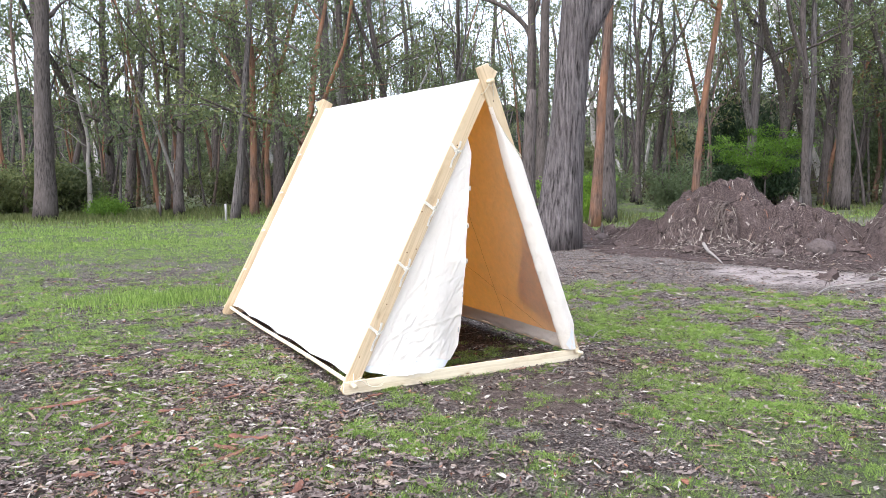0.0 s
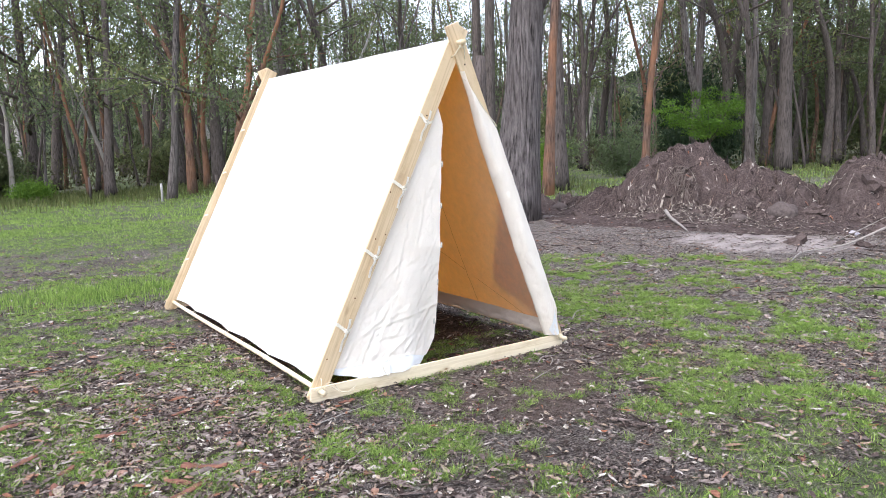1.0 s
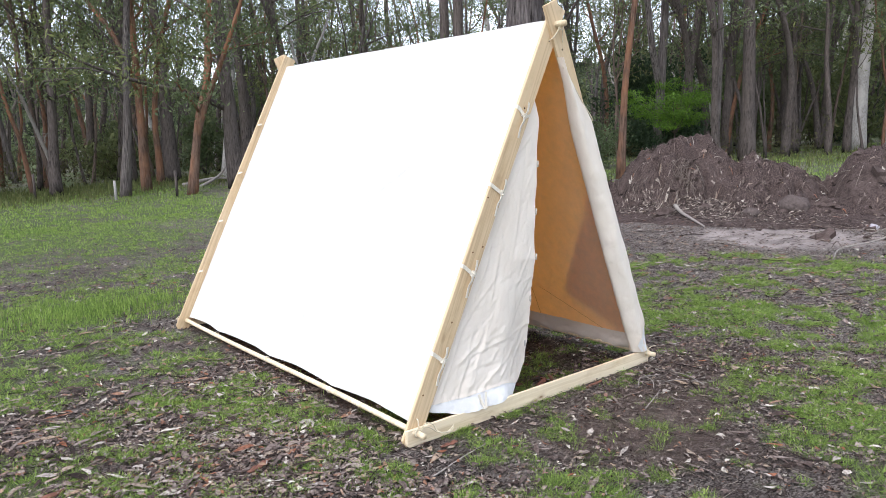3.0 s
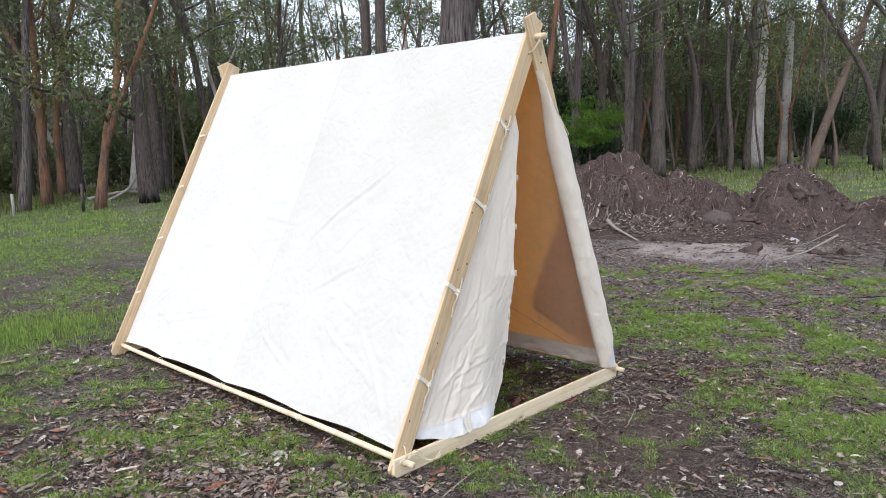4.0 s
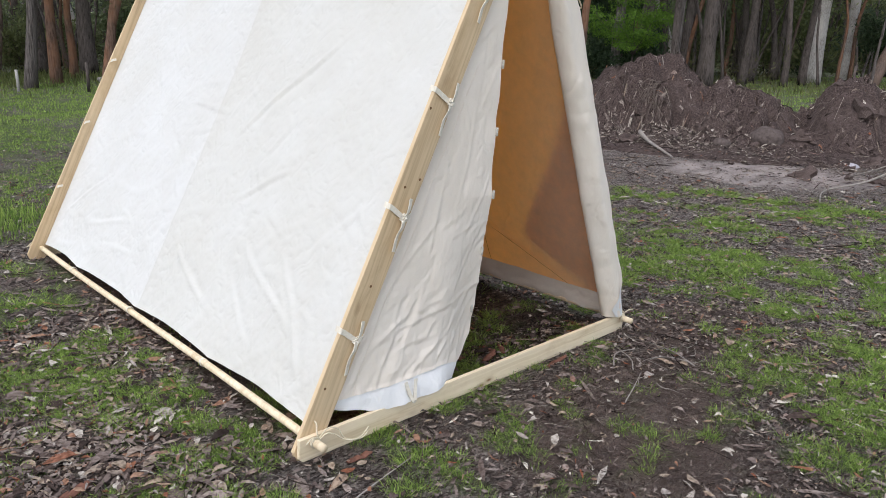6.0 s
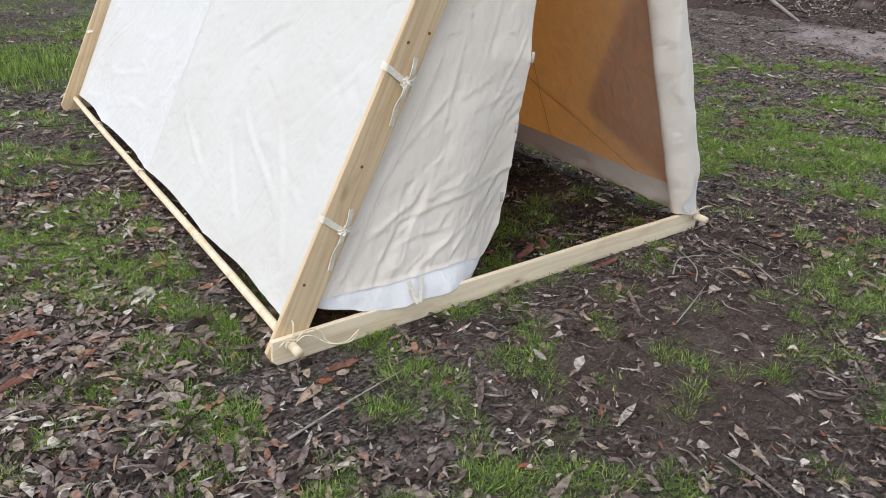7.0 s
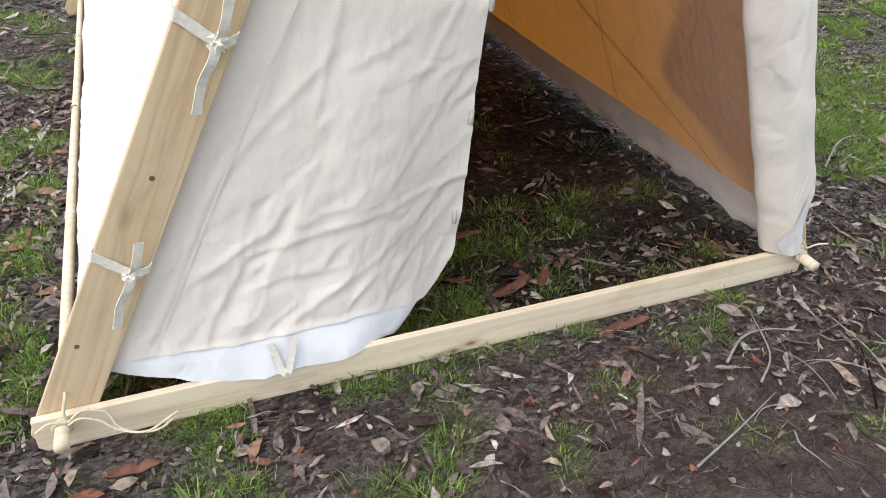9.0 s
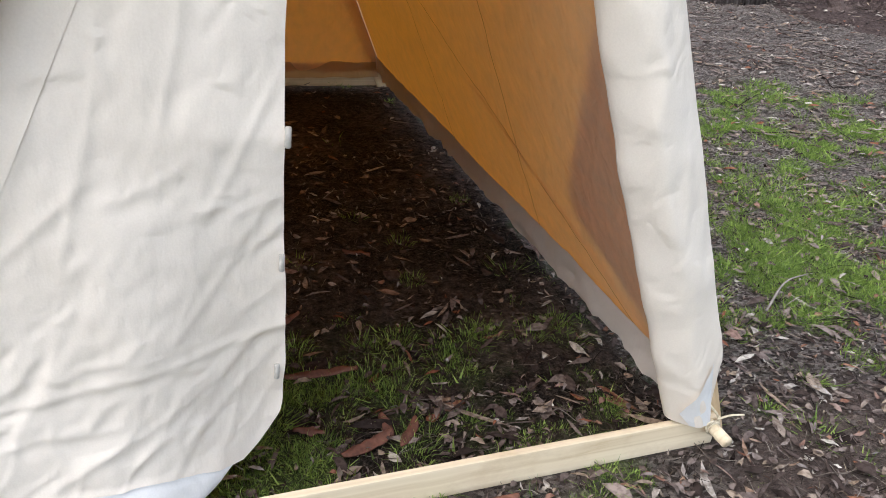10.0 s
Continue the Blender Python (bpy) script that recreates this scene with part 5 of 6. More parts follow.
for x, y, r in ((8.9, 2.35, 0.27), (8.2, 2.75, 0.14), (8.6, 5.9, 0.22), (8.0, 7.0, 0.16)):
    thing("boulder", blob_mesh("boulder", (r, r * 0.85, r * 0.75), STONE, r * 50, 3, 0.35, 1.3), "smooth grey-brown boulder in the earth heap", "boulder", m=pose(x, y, top_z(x, y) - r * 0.05, 0, 0, r * 900))

# litter on the mound
mrng = np.random.RandomState(4)
xs, ys = mrng.uniform(3.4, 12, 6500), mrng.uniform(-3.5, 10, 6500)
zs = ground_z(xs, ys)
v, f = leaf_arrays(xs, ys, 0.085, 0.022, mrng, 0.0)
v[:, 2] += np.maximum(0, mound_h(v[:, 0], v[:, 1])) + 0.015
thing("leaf_litter", mesh_np("mound_litter", v, f, LITTER), "dry leaves and bark scraps on the earth heap", "leaf litter", kind="stuff")


foot = mrng.uniform(-0.5, 5.5, 2600)
foot = np.where(mrng.rand(2600) < 0.6, mrng.normal(3.6, 0.7, 2600), foot)
xs, ys = 8.35 - 0.10 * foot + mrng.normal(0, 0.36, 2600), foot
v, f = leaf_arrays(xs, ys, 0.085, 0.018, mrng, 0.0)
v[:, 2] += np.maximum(0, mound_h(v[:, 0], v[:, 1])) + 0.02
thing("leaf_litter", mesh_np("foot_litter", v, f, LITTER_PALE), "pale dry leaves gathered at the heap's foot", "leaf litter", kind="stuff")
xs, ys = mrng.uniform(7.2, 11.5, 900), mrng.uniform(-2.5, 8.5, 900)
v, f = stick_arrays(xs, ys, 0.22, 0.005, mrng)
v[:, 2] += np.maximum(0, mound_h(v[:, 0], v[:, 1])) + 0.01
thing("twigs", mesh_np("mound_twigs", v, f, TWIG), "pale dry twigs and straw on the earth heap", "twigs", kind="stuff")


def stick(name, pts, r, label, category, mat=BARK_DEAD, group=""):
    runs = [(smooth_path(pts, 5), [r * (1 - 0.6 * i / (5 * (len(pts) - 1))) for i in range(5 * (len(pts) - 1) + 1)])]
    return thing(name, tube_mesh(name, runs, mat, 7), label, category, group)


def on(x, y, up=0.02):
    return (x, y, top_z(x, y) + up)


stick("fallen_branch", [on(7.62, 3.85, 0.12), on(7.45, 3.6, 0.06), on(7.2, 3.2, 0.03), on(6.9, 2.85, 0.03)], 0.035, "pale barkless branch lying on the heap", "branch")
stick("fallen_branch", [on(7.4, 0.0, 0.3), on(6.9, 0.3, 0.08), on(6.2, 0.5, 0.05), on(5.6, 0.35, 0.04)], 0.017, "grey crooked branch on bare dirt", "branch")
stick("fallen_branch", [on(7.3, 0.6, 0.06), on(6.9, 0.2, 0.25), on(6.95, -0.2, 0.5)], 0.012, "grey crooked branch on bare dirt", "branch")
stick("fallen_branch", [on(8.2, 7.2, 0.04), on(8.05, 7.05, 0.2), on(7.95, 6.95, 0.42)], 0.03, "short pale broken stub of a branch", "branch")
stick("fallen_branch", [on(9.0, 6.3, 0.1), on(9.2, 5.9, 0.25), on(9.35, 5.4, 0.18), on(9.5, 5.0, 0.1)], 0.014, "grey bent branch on the heap", "branch")
for i in range(18):
    x, y, a = crng.uniform(6.0, 7.9), crng.uniform(-1.1, 0.7), crng.uniform(0, 6.28)
    le = crng.uniform(0.3, 0.8)
    pts = [on(x, y, 0.02 + 0.12 * crng.random()), on(x + le * 0.5 * math.cos(a) + crng.gauss(0, 0.05), y + le * 0.5 * math.sin(a), 0.05 + 0.25 * crng.random()), on(x + le * math.cos(a + 0.2), y + le * math.sin(a + 0.2), 0.02)]
    stick("fallen_branch", pts, crng.uniform(0.004, 0.010), "thin grey-brown dead branch in a heap", "branch", ROOT, "heaped branches")
roots = tagged(new("root_tangle"), "tangle of grey-brown dead roots hanging from the heap", "roots")
for i in range(26):
    x, y = 8.72 + crng.gauss(0, 0.05), 4.28 + crng.gauss(0, 0.11)
    z = top_z(x, y)
    pts = [(x + 0.1, y, z + 0.05), (x - 0.08 + crng.gauss(0, 0.04), y + crng.gauss(0, 0.05), z + 0.06), (x - 0.17, y + crng.gauss(0, 0.05), z - 0.12), (x - 0.24, y + crng.gauss(0, 0.09), z - 0.30)]
    part("root", tube_mesh("root", [(smooth_path(pts, 3), crng.uniform(0.004, 0.009))], ROOT, 5), roots)
thing("plastic_scrap", blob_mesh("plastic_scrap", (0.10, 0.07, 0.05), PLASTIC, 3, 2, 0.6), "crumpled pale plastic scrap on the dirt", "rubbish", m=pose(8.4, 0.9, top_z(8.4, 0.9) + 0.03))


# ---- trees ----
def limb_path(rng, start, direction, length, steps, wander, droop=0.0):
    p, d = Vector(start), Vector(direction).normalized()
    pts = [p.copy()]
    for i in range(steps):
        d = (d + Vector((rng.gauss(0, wander), rng.gauss(0, wander), rng.gauss(0, wander * 0.6) + droop))).normalized()
        p = p + d * (length / steps)
        pts.append(p.copy())
    return pts


def leaf_clumps(centres, per, spread, size, rng, flat=0.7):
    """Small drooping leaves in clumps round the centres, as triangles pairs."""
    c = np.repeat(np.asarray(centres, float), per, axis=0)
    n = len(c)
    off = rng.normal(0, 1, (n, 3)) * np.array([spread, spread, spread * flat])
    p = c + off
    L_ = size * rng.uniform(0.6, 1.5, n)
    d = rng.normal(0, 1, (n, 3)) + np.array([0, 0, -0.7])
    d /= np.linalg.norm(d, axis=1)[:, None]
    s = np.cross(d, rng.normal(0, 1, (n, 3)))
    s /= np.linalg.norm(s, axis=1)[:, None]
    w = (L_ * rng.uniform(0.22, 0.4, n))[:, None]
    L_ = L_[:, None]
    v = np.stack([p - d * L_ / 2, p + s * w / 2, p + d * L_ / 2, p - s * w / 2], 1).reshape(-1, 3)
    k = np.arange(n)[:, None] * 4
    return v, k + np.array([[0, 1, 2, 3]])


def tree_meshes(seed, height, radius, mat, leaf, lean=(0.0, 0.0), limbs=7, first=0.45, per=60, spread=0.55, size=0.16, fork=0.0, wander=0.04, crown=1.0, sides=10, reach=1.0, extra=()):
    """The meshes of a gum tree: trunk with limbs, and a crown of leaf clumps."""
    rng = random.Random(seed)
    runs, tips = [], []
    trunk = []
    steps = 12
    p, d = Vector((0, 0, -0.15)), Vector((lean[0], lean[1], 1)).normalized()
    for i in range(steps + 1):
        trunk.append(p.copy())
        d = (d + Vector((rng.gauss(0, wander), rng.gauss(0, wander), 0))).normalized()
        p = p + d * (height / steps)
    rad = [radius * (1.35 if i == 0 else 1.08 if i == 1 else 1 - 0.72 * i / steps) for i in range(steps + 1)]
    runs.append((smooth_path(trunk, 2), list(np.interp(np.linspace(0, steps, steps * 2 + 1), range(steps + 1), rad))))
    if fork:
        k = int(fork * steps)
        a = rng.uniform(0, 6.28)
        pts = limb_path(rng, trunk[k], (math.cos(a) * 0.35, math.sin(a) * 0.35, 1), height * (1 - fork) * 0.95, 7, 0.09)
        runs.append((smooth_path(pts, 3), list(np.linspace(rad[k] * 0.8, radius * 0.2, len(pts) * 3 - 2))))
        tips += pts[4:]
    for i in range(limbs):
        f = first + (0.97 - first) * (i + rng.random()) / limbs
        q = trunk[min(steps, int(f * steps))]
        a = rng.uniform(0, 6.28)
        length = reach * height * rng.uniform(0.12, 0.24) * (1.25 - 0.5 * f)
        pts = limb_path(rng, q, (math.cos(a), math.sin(a), rng.uniform(0.35, 1.1)), length, 5, 0.22)
        r0 = radius * (1 - 0.72 * f) * rng.uniform(0.35, 0.55)
        runs.append((pts, list(np.linspace(r0, 0.012, len(pts))), 5))
        tips += pts[2:]
        for b in range(3):
            s = pts[rng.randint(2, 5)]
            sub = limb_path(rng, s, (rng.gauss(0, 1), rng.gauss(0, 1), rng.uniform(-0.1, 0.8)), length * rng.uniform(0.3, 0.6), 3, 0.3)
            runs.append((sub, list(np.linspace(r0 * 0.35, 0.008, 4)), 3))
            tips += sub[1:]
    for pts, r0 in extra:
        pts = smooth_path(pts, 4)
        runs.append((pts, list(np.linspace(r0, 0.03, len(pts))), 7))
        for q in pts[6::3]:
            twig = limb_path(rng, q, (rng.gauss(0, 0.6), rng.gauss(0, 0.6), rng.choice((-0.5, 0.9))), rng.uniform(0.7, 1.8), 4, 0.25)
            runs.append((twig, list(np.linspace(0.025, 0.008, 5)), 4))
            tips += twig[3:]
    trunk_me = tube_mesh("trunk", runs, mat, sides)
    nrng = np.random.RandomState(seed)
    tips = np.array([tuple(t) for t in tips])
    if crown < 1:
        tips = tips[nrng.rand(len(tips)) < crown]
    v, f = leaf_clumps(tips, per, spread, size, nrng)
    return trunk_me, mesh_np("crown", v, f, leaf)


def tree(meshes, x, y, label, turn=0, scale=1.0, category="tree", group="gum trees", parts=("trunk", "crown"), tilt=(0, 0)):
    ob = tagged(new("gum_tree"), label, category, group)
    ob.matrix_basis = pose(x, y, float(ground_z(x, y)), tilt[0], tilt[1], turn) @ Matrix.Scale(scale, 4)
    for name, me in zip(parts, meshes):
        part(name, me, ob)
    return ob


# -- trees that stand out, at the edge of the wood --
tree(tree_meshes(101, 19, 0.36, BARK_DARK, LEAF_GUM, (-0.03, 0), 8, 0.42, 31, 0.6, 0.17, fork=0.12, wander=0.02), -2.7, 27.0, "dark rough-barked gum tree with a charred base", 200)
tree(tree_meshes(102, 18, 0.24, BARK_DARK, LEAF_GUM, (0.0, 0), 9, 0.16, 40, 0.5, 0.18, wander=0.04, reach=1.6), 0.26, 32.5, "slender dark gum tree with crooked limbs", 40)
tree(tree_meshes(103, 16, 0.20, BARK_DARK, LEAF_GUM, (0.02, 0), 8, 0.2, 40, 0.5, 0.18, wander=0.05, reach=1.5), 2.6, 28.5, "slender dark gum tree", 90)
tree(tree_meshes(104, 15, 0.17, BARK_GREY, LEAF_GUM, (0.03, 0), 6, 0.35, 40, 0.55, 0.17), 4.1, 24.6, "slender grey gum tree", 10)
tree(tree_meshes(105, 16, 0.17, BARK_RED, LEAF_GUM, (0.0, 0.02), 8, 0.25, 34, 0.6, 0.17, fork=0.32), 5.3, 25.9, "orange-barked forked gum tree", 130)
tree(tree_meshes(106, 12, 0.16, BARK_RED, LEAF_GUM, (0.0, 0.0), 7, 0.22, 40, 0.5, 0.17, fork=0.2, wander=0.07), 5.5, 21.6, "crooked orange-barked gum tree", 60)
tree(tree_meshes(107, 18, 0.27, BARK_DARK, LEAF_GUM, (-0.05, 0.0), 8, 0.2, 45, 0.5, 0.18, wander=0.04, reach=1.5), 7.3, 21.8, "tall dark gum tree", 15)
tree(tree_meshes(108, 19, 0.28, BARK_DARK, LEAF_GUM, (-0.01, 0.0), 8, 0.35, 34, 0.6, 0.17, wander=0.02), 7.6, 29.5, "tall dark gum tree", 75)
tree(tree_meshes(109, 20, 0.23, BARK_DARK, LEAF_GUM, (0.0, 0.0), 8, 0.4, 34, 0.6, 0.17, wander=0.02), 10.5, 28.0, "tall dark gum tree", 300)
big = tree_meshes(110, 17, 0.41, BARK_BIG, LEAF_GUM, (0.035, -0.03), 8, 0.5, 60, 0.6, 0.14, fork=0.30, wander=0.012, sides=20)
tree(big, 6.47, 6.74, "massive grey stringy-barked gum tree beside the heap", 0)
tree(tree_meshes(111, 18, 0.24, BARK_DARK, LEAF_GUM, (-0.01, 0.0), 7, 0.25, 40, 0.5, 0.17, wander=0.012, reach=1.3, extra=(([(0, 0, 6.3), (-0.1, 0.1, 7.4), (-0.8, 0.65, 8.3), (-1.6, 1.3, 8.75), (-2.7, 2.2, 9.0), (-4.0, 3.2, 9.3)], 0.13), ([(0, 0, 7.8), (0.2, -0.2, 9.0), (-0.3, 0.3, 10.2)], 0.12))), 14.75, 18.65, "dark gum tree with a long bent limb", 0)
tree(tree_meshes(112, 19, 0.25, BARK_DARK, LEAF_GUM, (0.0, 0.0), 7, 0.5, 31, 0.6, 0.17, wander=0.015), 14.9, 18.0, "dark rough-barked gum tree, tall and straight", 20)
tree(tree_meshes(113, 18, 0.155, BARK_RED, LEAF_GUM, (0.035, 0.02), 7, 0.45, 31, 0.6, 0.16, wander=0.018), 11.6, 11.2, "tall red-barked gum tree", 0)
tree(tree_meshes(114, 18, 0.24, BARK_DARK, LEAF_GUM, (0.03, 0.02), 6, 0.45, 31, 0.6, 0.16, wander=0.02), 13.5, 12.6, "tall dark gum tree", 100)
tree(tree_meshes(115, 17, 0.125, BARK_RED, LEAF_GUM, (0.015, -0.01), 7, 0.35, 31, 0.6, 0.16, wander=0.03), 16.2, 11.4, "leaning orange-barked gum tree", 0)
tree(tree_meshes(116, 20, 0.24, BARK_GREY, LEAF_GUM, (0.02, 0.0), 7, 0.4, 34, 0.6, 0.18, fork=0.2, wander=0.015), 25.5, 16.2, "grey forked gum tree behind the bush", 30)
tree(tree_meshes(117, 17, 0.15, BARK_GREY, LEAF_GUM, (0.06, -0.05), 7, 0.4, 31, 0.6, 0.18, wander=0.035), 24.6, 12.9, "slender leaning grey gum tree", 0)
tree(tree_meshes(118, 20, 0.30, BARK_DARK, LEAF_GUM, (0.01, 0.0), 8, 0.45, 34, 0.6, 0.18, wander=0.012), 26.5, 12.4, "thick dark gum tree", 190)
tree(tree_meshes(119, 21, 0.38, BARK_PALE, LEAF_GUM, (0.02, 0.0), 7, 0.4, 45, 0.6, 0.2, fork=0.4, wander=0.015), 36.0, 11.6, "smooth white-trunked gum tree", 0)
tree(tree_meshes(120, 21, 0.29, BARK_PALE, LEAF_GUM, (0.0, 0.0), 7, 0.45, 45, 0.6, 0.2, wander=0.012), 40.0, 11.4, "smooth white-trunked gum tree", 70)
tree(tree_meshes(121, 17, 0.16, BARK_DARK, LEAF_GUM, (0.03, 0.0), 7, 0.4, 31, 0.6, 0.18, wander=0.03), 33.0, 13.3, "slender dark gum tree", 45)
tree(tree_meshes(122, 20, 0.27, BARK_DARK, LEAF_GUM, (0.0, 0.0), 8, 0.45, 34, 0.6, 0.18, wander=0.012), 36.5, 15.0, "dark brown gum tree", 110)
tree(tree_meshes(123, 16, 0.24, BARK_PINK, LEAF_GUM, (0.32, -0.22), 6, 0.45, 31, 0.6, 0.18, wander=0.02), 35.0, 8.6, "pink-barked gum tree leaning far over", 0)
tree(tree_meshes(124, 20, 0.25, BARK_DARK, LEAF_GUM, (0.02, 0.0), 8, 0.45, 34, 0.6, 0.18, wander=0.012), 30.5, 15.6, "dark brown gum tree", 220)
tree(tree_meshes(125, 18, 0.24, BARK_DARK, LEAF_GUM, (-0.02, 0.0), 8, 0.3, 31, 0.6, 0.18, wander=0.03), 41, 7.0, "dark rough-barked gum tree with crooked limbs", 10)
# dead pale tree with bare limbs
tree(tree_meshes(126, 9, 0.10, BARK_DEAD, LEAF_GUM, (-0.12, 0.0), 6, 0.25, 2, 0.3, 0.12, wander=0.05), 3.2, 30.5, "dead pale tree with bare limbs", 0)
tree(tree_meshes(127, 8, 0.12, BARK_DEAD, LEAF_GUM, (0.10, 0.0), 6, 0.25, 2, 0.3, 0.12, wander=0.06), -0.8, 31, "dead pale tree with bare limbs", 80)
# charred stump behind the big tree
thing("tree_stump", tube_mesh("tree_stump", [([(0, 0, -0.1), (0.02, 0, 0.5), (0, 0.02, 2.2), (0.03, 0, 3.4), (0.06, 0, 4.1)], [0.28, 0.22, 0.19, 0.18, 0.12])], BARK_DARK, 12), "tall charred broken tree stump", "tree stump", m=pose(9.6, 11.9, float(ground_z(9.6, 11.9))))

# -- the wood behind: copies of a few kinds --
kinds = []
for s, (h, r, mat, lf_) in enumerate(((17, 0.17, BARK_DARK, LEAF_GUM), (19, 0.22, BARK_DARK, LEAF_GUM), (15, 0.12, BARK_GREY, LEAF_GUM), (18, 0.19, BARK_PALE, LEAF_GUM), (16, 0.15, BARK_RED, LEAF_GUM), (20, 0.26, BARK_DARK, LEAF_GUM), (13, 0.10, BARK_DARK, LEAF_GUM), (14, 0.13, BARK_GREY, LEAF_GUM))):
    kinds.append(tree_meshes(300 + s, h, r, mat, lf_, (0.02 * (s % 3 - 1), 0.02 * (s % 2)), 8, 0.36, 19, 0.30, 0.17, wander=0.065, fork=0.4 if s % 3 == 0 else 0.0, sides=7))
wrng = random.Random(21)
labels = ("dark rough-barked gum tree in the wood", "dark tall gum tree in the wood", "thin grey gum tree in the wood", "pale smooth gum tree in the wood", "reddish gum tree in the wood", "thick dark gum tree in the wood", "thin dark sapling in the wood", "thin grey gum tree in the wood")
placed = []
tries = 0
while len(placed) < 132 and tries < 9000:
    tries += 1
    az, dist = radians(wrng.uniform(-9, 92)), wrng.uniform(28, 82) ** 1.0
    x, y = -3.2 + dist * math.sin(az), -4.0 + dist * math.cos(az)
    near = 33 if az < radians(35) else 31 if az < radians(62) else 44
    if dist < near or any((x - a) ** 2 + (y - b) ** 2 < 2.0 for a, b in placed):
        continue
    if radians(67) < az and (dist < 54 or wrng.random() < 0.15):
        continue
    if az < radians(13) and wrng.random() < 0.6:
        continue
    placed.append((x, y))
    k = wrng.randrange(len(kinds))
    tree(kinds[k], x, y, labels[k], wrng.uniform(0, 360), wrng.uniform(0.75, 1.15), group="trees of the wood", tilt=(wrng.gauss(0, 2.5), wrng.gauss(0, 2.5)))


for i in range(56):
    az, dist = radians(wrng.uniform(-9, 31) if i % 2 else wrng.uniform(46, 82)), wrng.uniform(36, 60)
    x, y = -3.2 + dist * math.sin(az), -4.0 + dist * math.cos(az)
    k = wrng.choice((0, 0, 1, 4, 4, 6, 7, 5))
    tree(kinds[k], x, y, labels[k], wrng.uniform(0, 360), wrng.uniform(0.7, 1.05), group="trees of the wood", tilt=(wrng.gauss(0, 2.5), wrng.gauss(0, 2.5)))


thin_kinds = [tree_meshes(340 + s, (9, 11, 13, 10, 12)[s], (0.06, 0.08, 0.085, 0.07, 0.075)[s], (BARK_DARK, BARK_PINK, BARK_RED, BARK_GREY, BARK_PINK)[s], LEAF_GUM, (0.03 * (s - 2), 0.03 * (s % 2)), 5, 0.4, 9, 0.4, 0.2, wander=0.06, fork=0.45 if s % 2 else 0.0, sides=6) for s in range(5)]
thin_labels = ("thin dark sapling in the wood", "thin brown sapling in the wood", "thin reddish sapling in the wood", "thin grey sapling in the wood", "thin brownish sapling in the wood")
for i in range(110):
    az, dist = radians(wrng.uniform(-7, 78)), wrng.uniform(33, 56)
    k = wrng.randrange(5)
    tree(thin_kinds[k], -3.2 + dist * math.sin(az), -4.0 + dist * math.cos(az), thin_labels[k], wrng.uniform(0, 360), wrng.uniform(0.8, 1.25), group="saplings of the wood", tilt=(wrng.gauss(0, 4), wrng.gauss(0, 4)))


# -- shrubs --
def shrub(x, y, w, h, leaf, label, seed, per=130, size=0.12, stems=7, flat=0.6, spread=0.26, up=0.0):
    rng_ = random.Random(seed)
    runs, tips = [], []
    for i in range(stems):
        a = 6.28 * i / stems + rng_.uniform(-0.4, 0.4)
        pts = limb_path(rng_, (0.05 * math.cos(a), 0.05 * math.sin(a), up), (math.cos(a) * w / h * 0.55, math.sin(a) * w / h * 0.55, 1), h * rng_.uniform(0.7, 1.05), 6, 0.16)
        runs.append((pts, list(np.linspace(0.03, 0.008, len(pts)))))
        tips += pts[2:]
        for b in range(3):
            sub = limb_path(rng_, pts[rng_.randint(1, 5)], (rng_.gauss(0, 1), rng_.gauss(0, 1), rng_.uniform(-0.2, 0.5)), w * rng_.uniform(0.15, 0.35), 3, 0.2)
            runs.append((sub, list(np.linspace(0.014, 0.005, 4))))
            tips += sub[1:]
    if up:
        runs.append(([(0, 0, -0.1), (0.04, 0, up * 0.5), (0, 0, up + 0.3)], [0.07, 0.05, 0.03]))
    ob = tagged(new("shrub"), label, "shrub", "shrubs")
    ob.matrix_basis = pose(x, y, float(ground_z(x, y)), 0, 0, seed * 37)
    part("branchwork", tube_mesh("branchwork", runs, BARK_DARK, 5), ob)
    v, f = leaf_clumps([tuple(t) for t in tips], per, spread, size, np.random.RandomState(seed), flat)
    v[:, 2] = np.maximum(v[:, 2], 0.03)
    part("foliage", mesh_np("foliage", v, f, leaf), ob)
    return ob


shrub(25.6, 15.4, 3.4, 2.7, LEAF_BRIGHT, "bright green spreading wattle bush", 1, 110, 0.10, 9, 0.35, 0.22, up=1.3)
shrub(26.5, 16.5, 3.0, 2.6, LEAF_DARK, "dark green bush under the trees", 2, 90, 0.2, 9)
shrub(30.5, 20.0, 4.0, 6.0, LEAF_DARK, "tall dense dark green shrub", 3, 90, 0.28, 12, 0.8, 0.5)
shrub(20.5, 16.0, 2.6, 2.4, LEAF_GUM, "soft green bush under the trees", 4, 60, 0.13)
shrub(17.5, 17.5, 2.2, 2.0, LEAF_GUM, "soft green bush under the trees", 5, 60, 0.13)
shrub(12.6, 13.4, 1.1, 0.9, LEAF_BRIGHT, "low green bush at the edge of the wood", 6, 70, 0.09)
shrub(-0.3, 29.0, 0.9, 0.8, LEAF_BRIGHT, "low yellow-green bush at the edge of the wood", 7, 110, 0.10)
shrub(-4.0, 31.0, 4.0, 3.2, LEAF_GUM, "green wattle bush at the edge of the wood", 8, 80, 0.19, 9)
shrub(-6.5, 30.0, 3.0, 2.4, LEAF_DARK, "green bush at the edge of the wood", 9, 80, 0.19, 8)
shrub(-1.6, 32.5, 3.4, 3.0, LEAF_GUM, "grey-green bush in the wood", 10, 80, 0.2, 8)
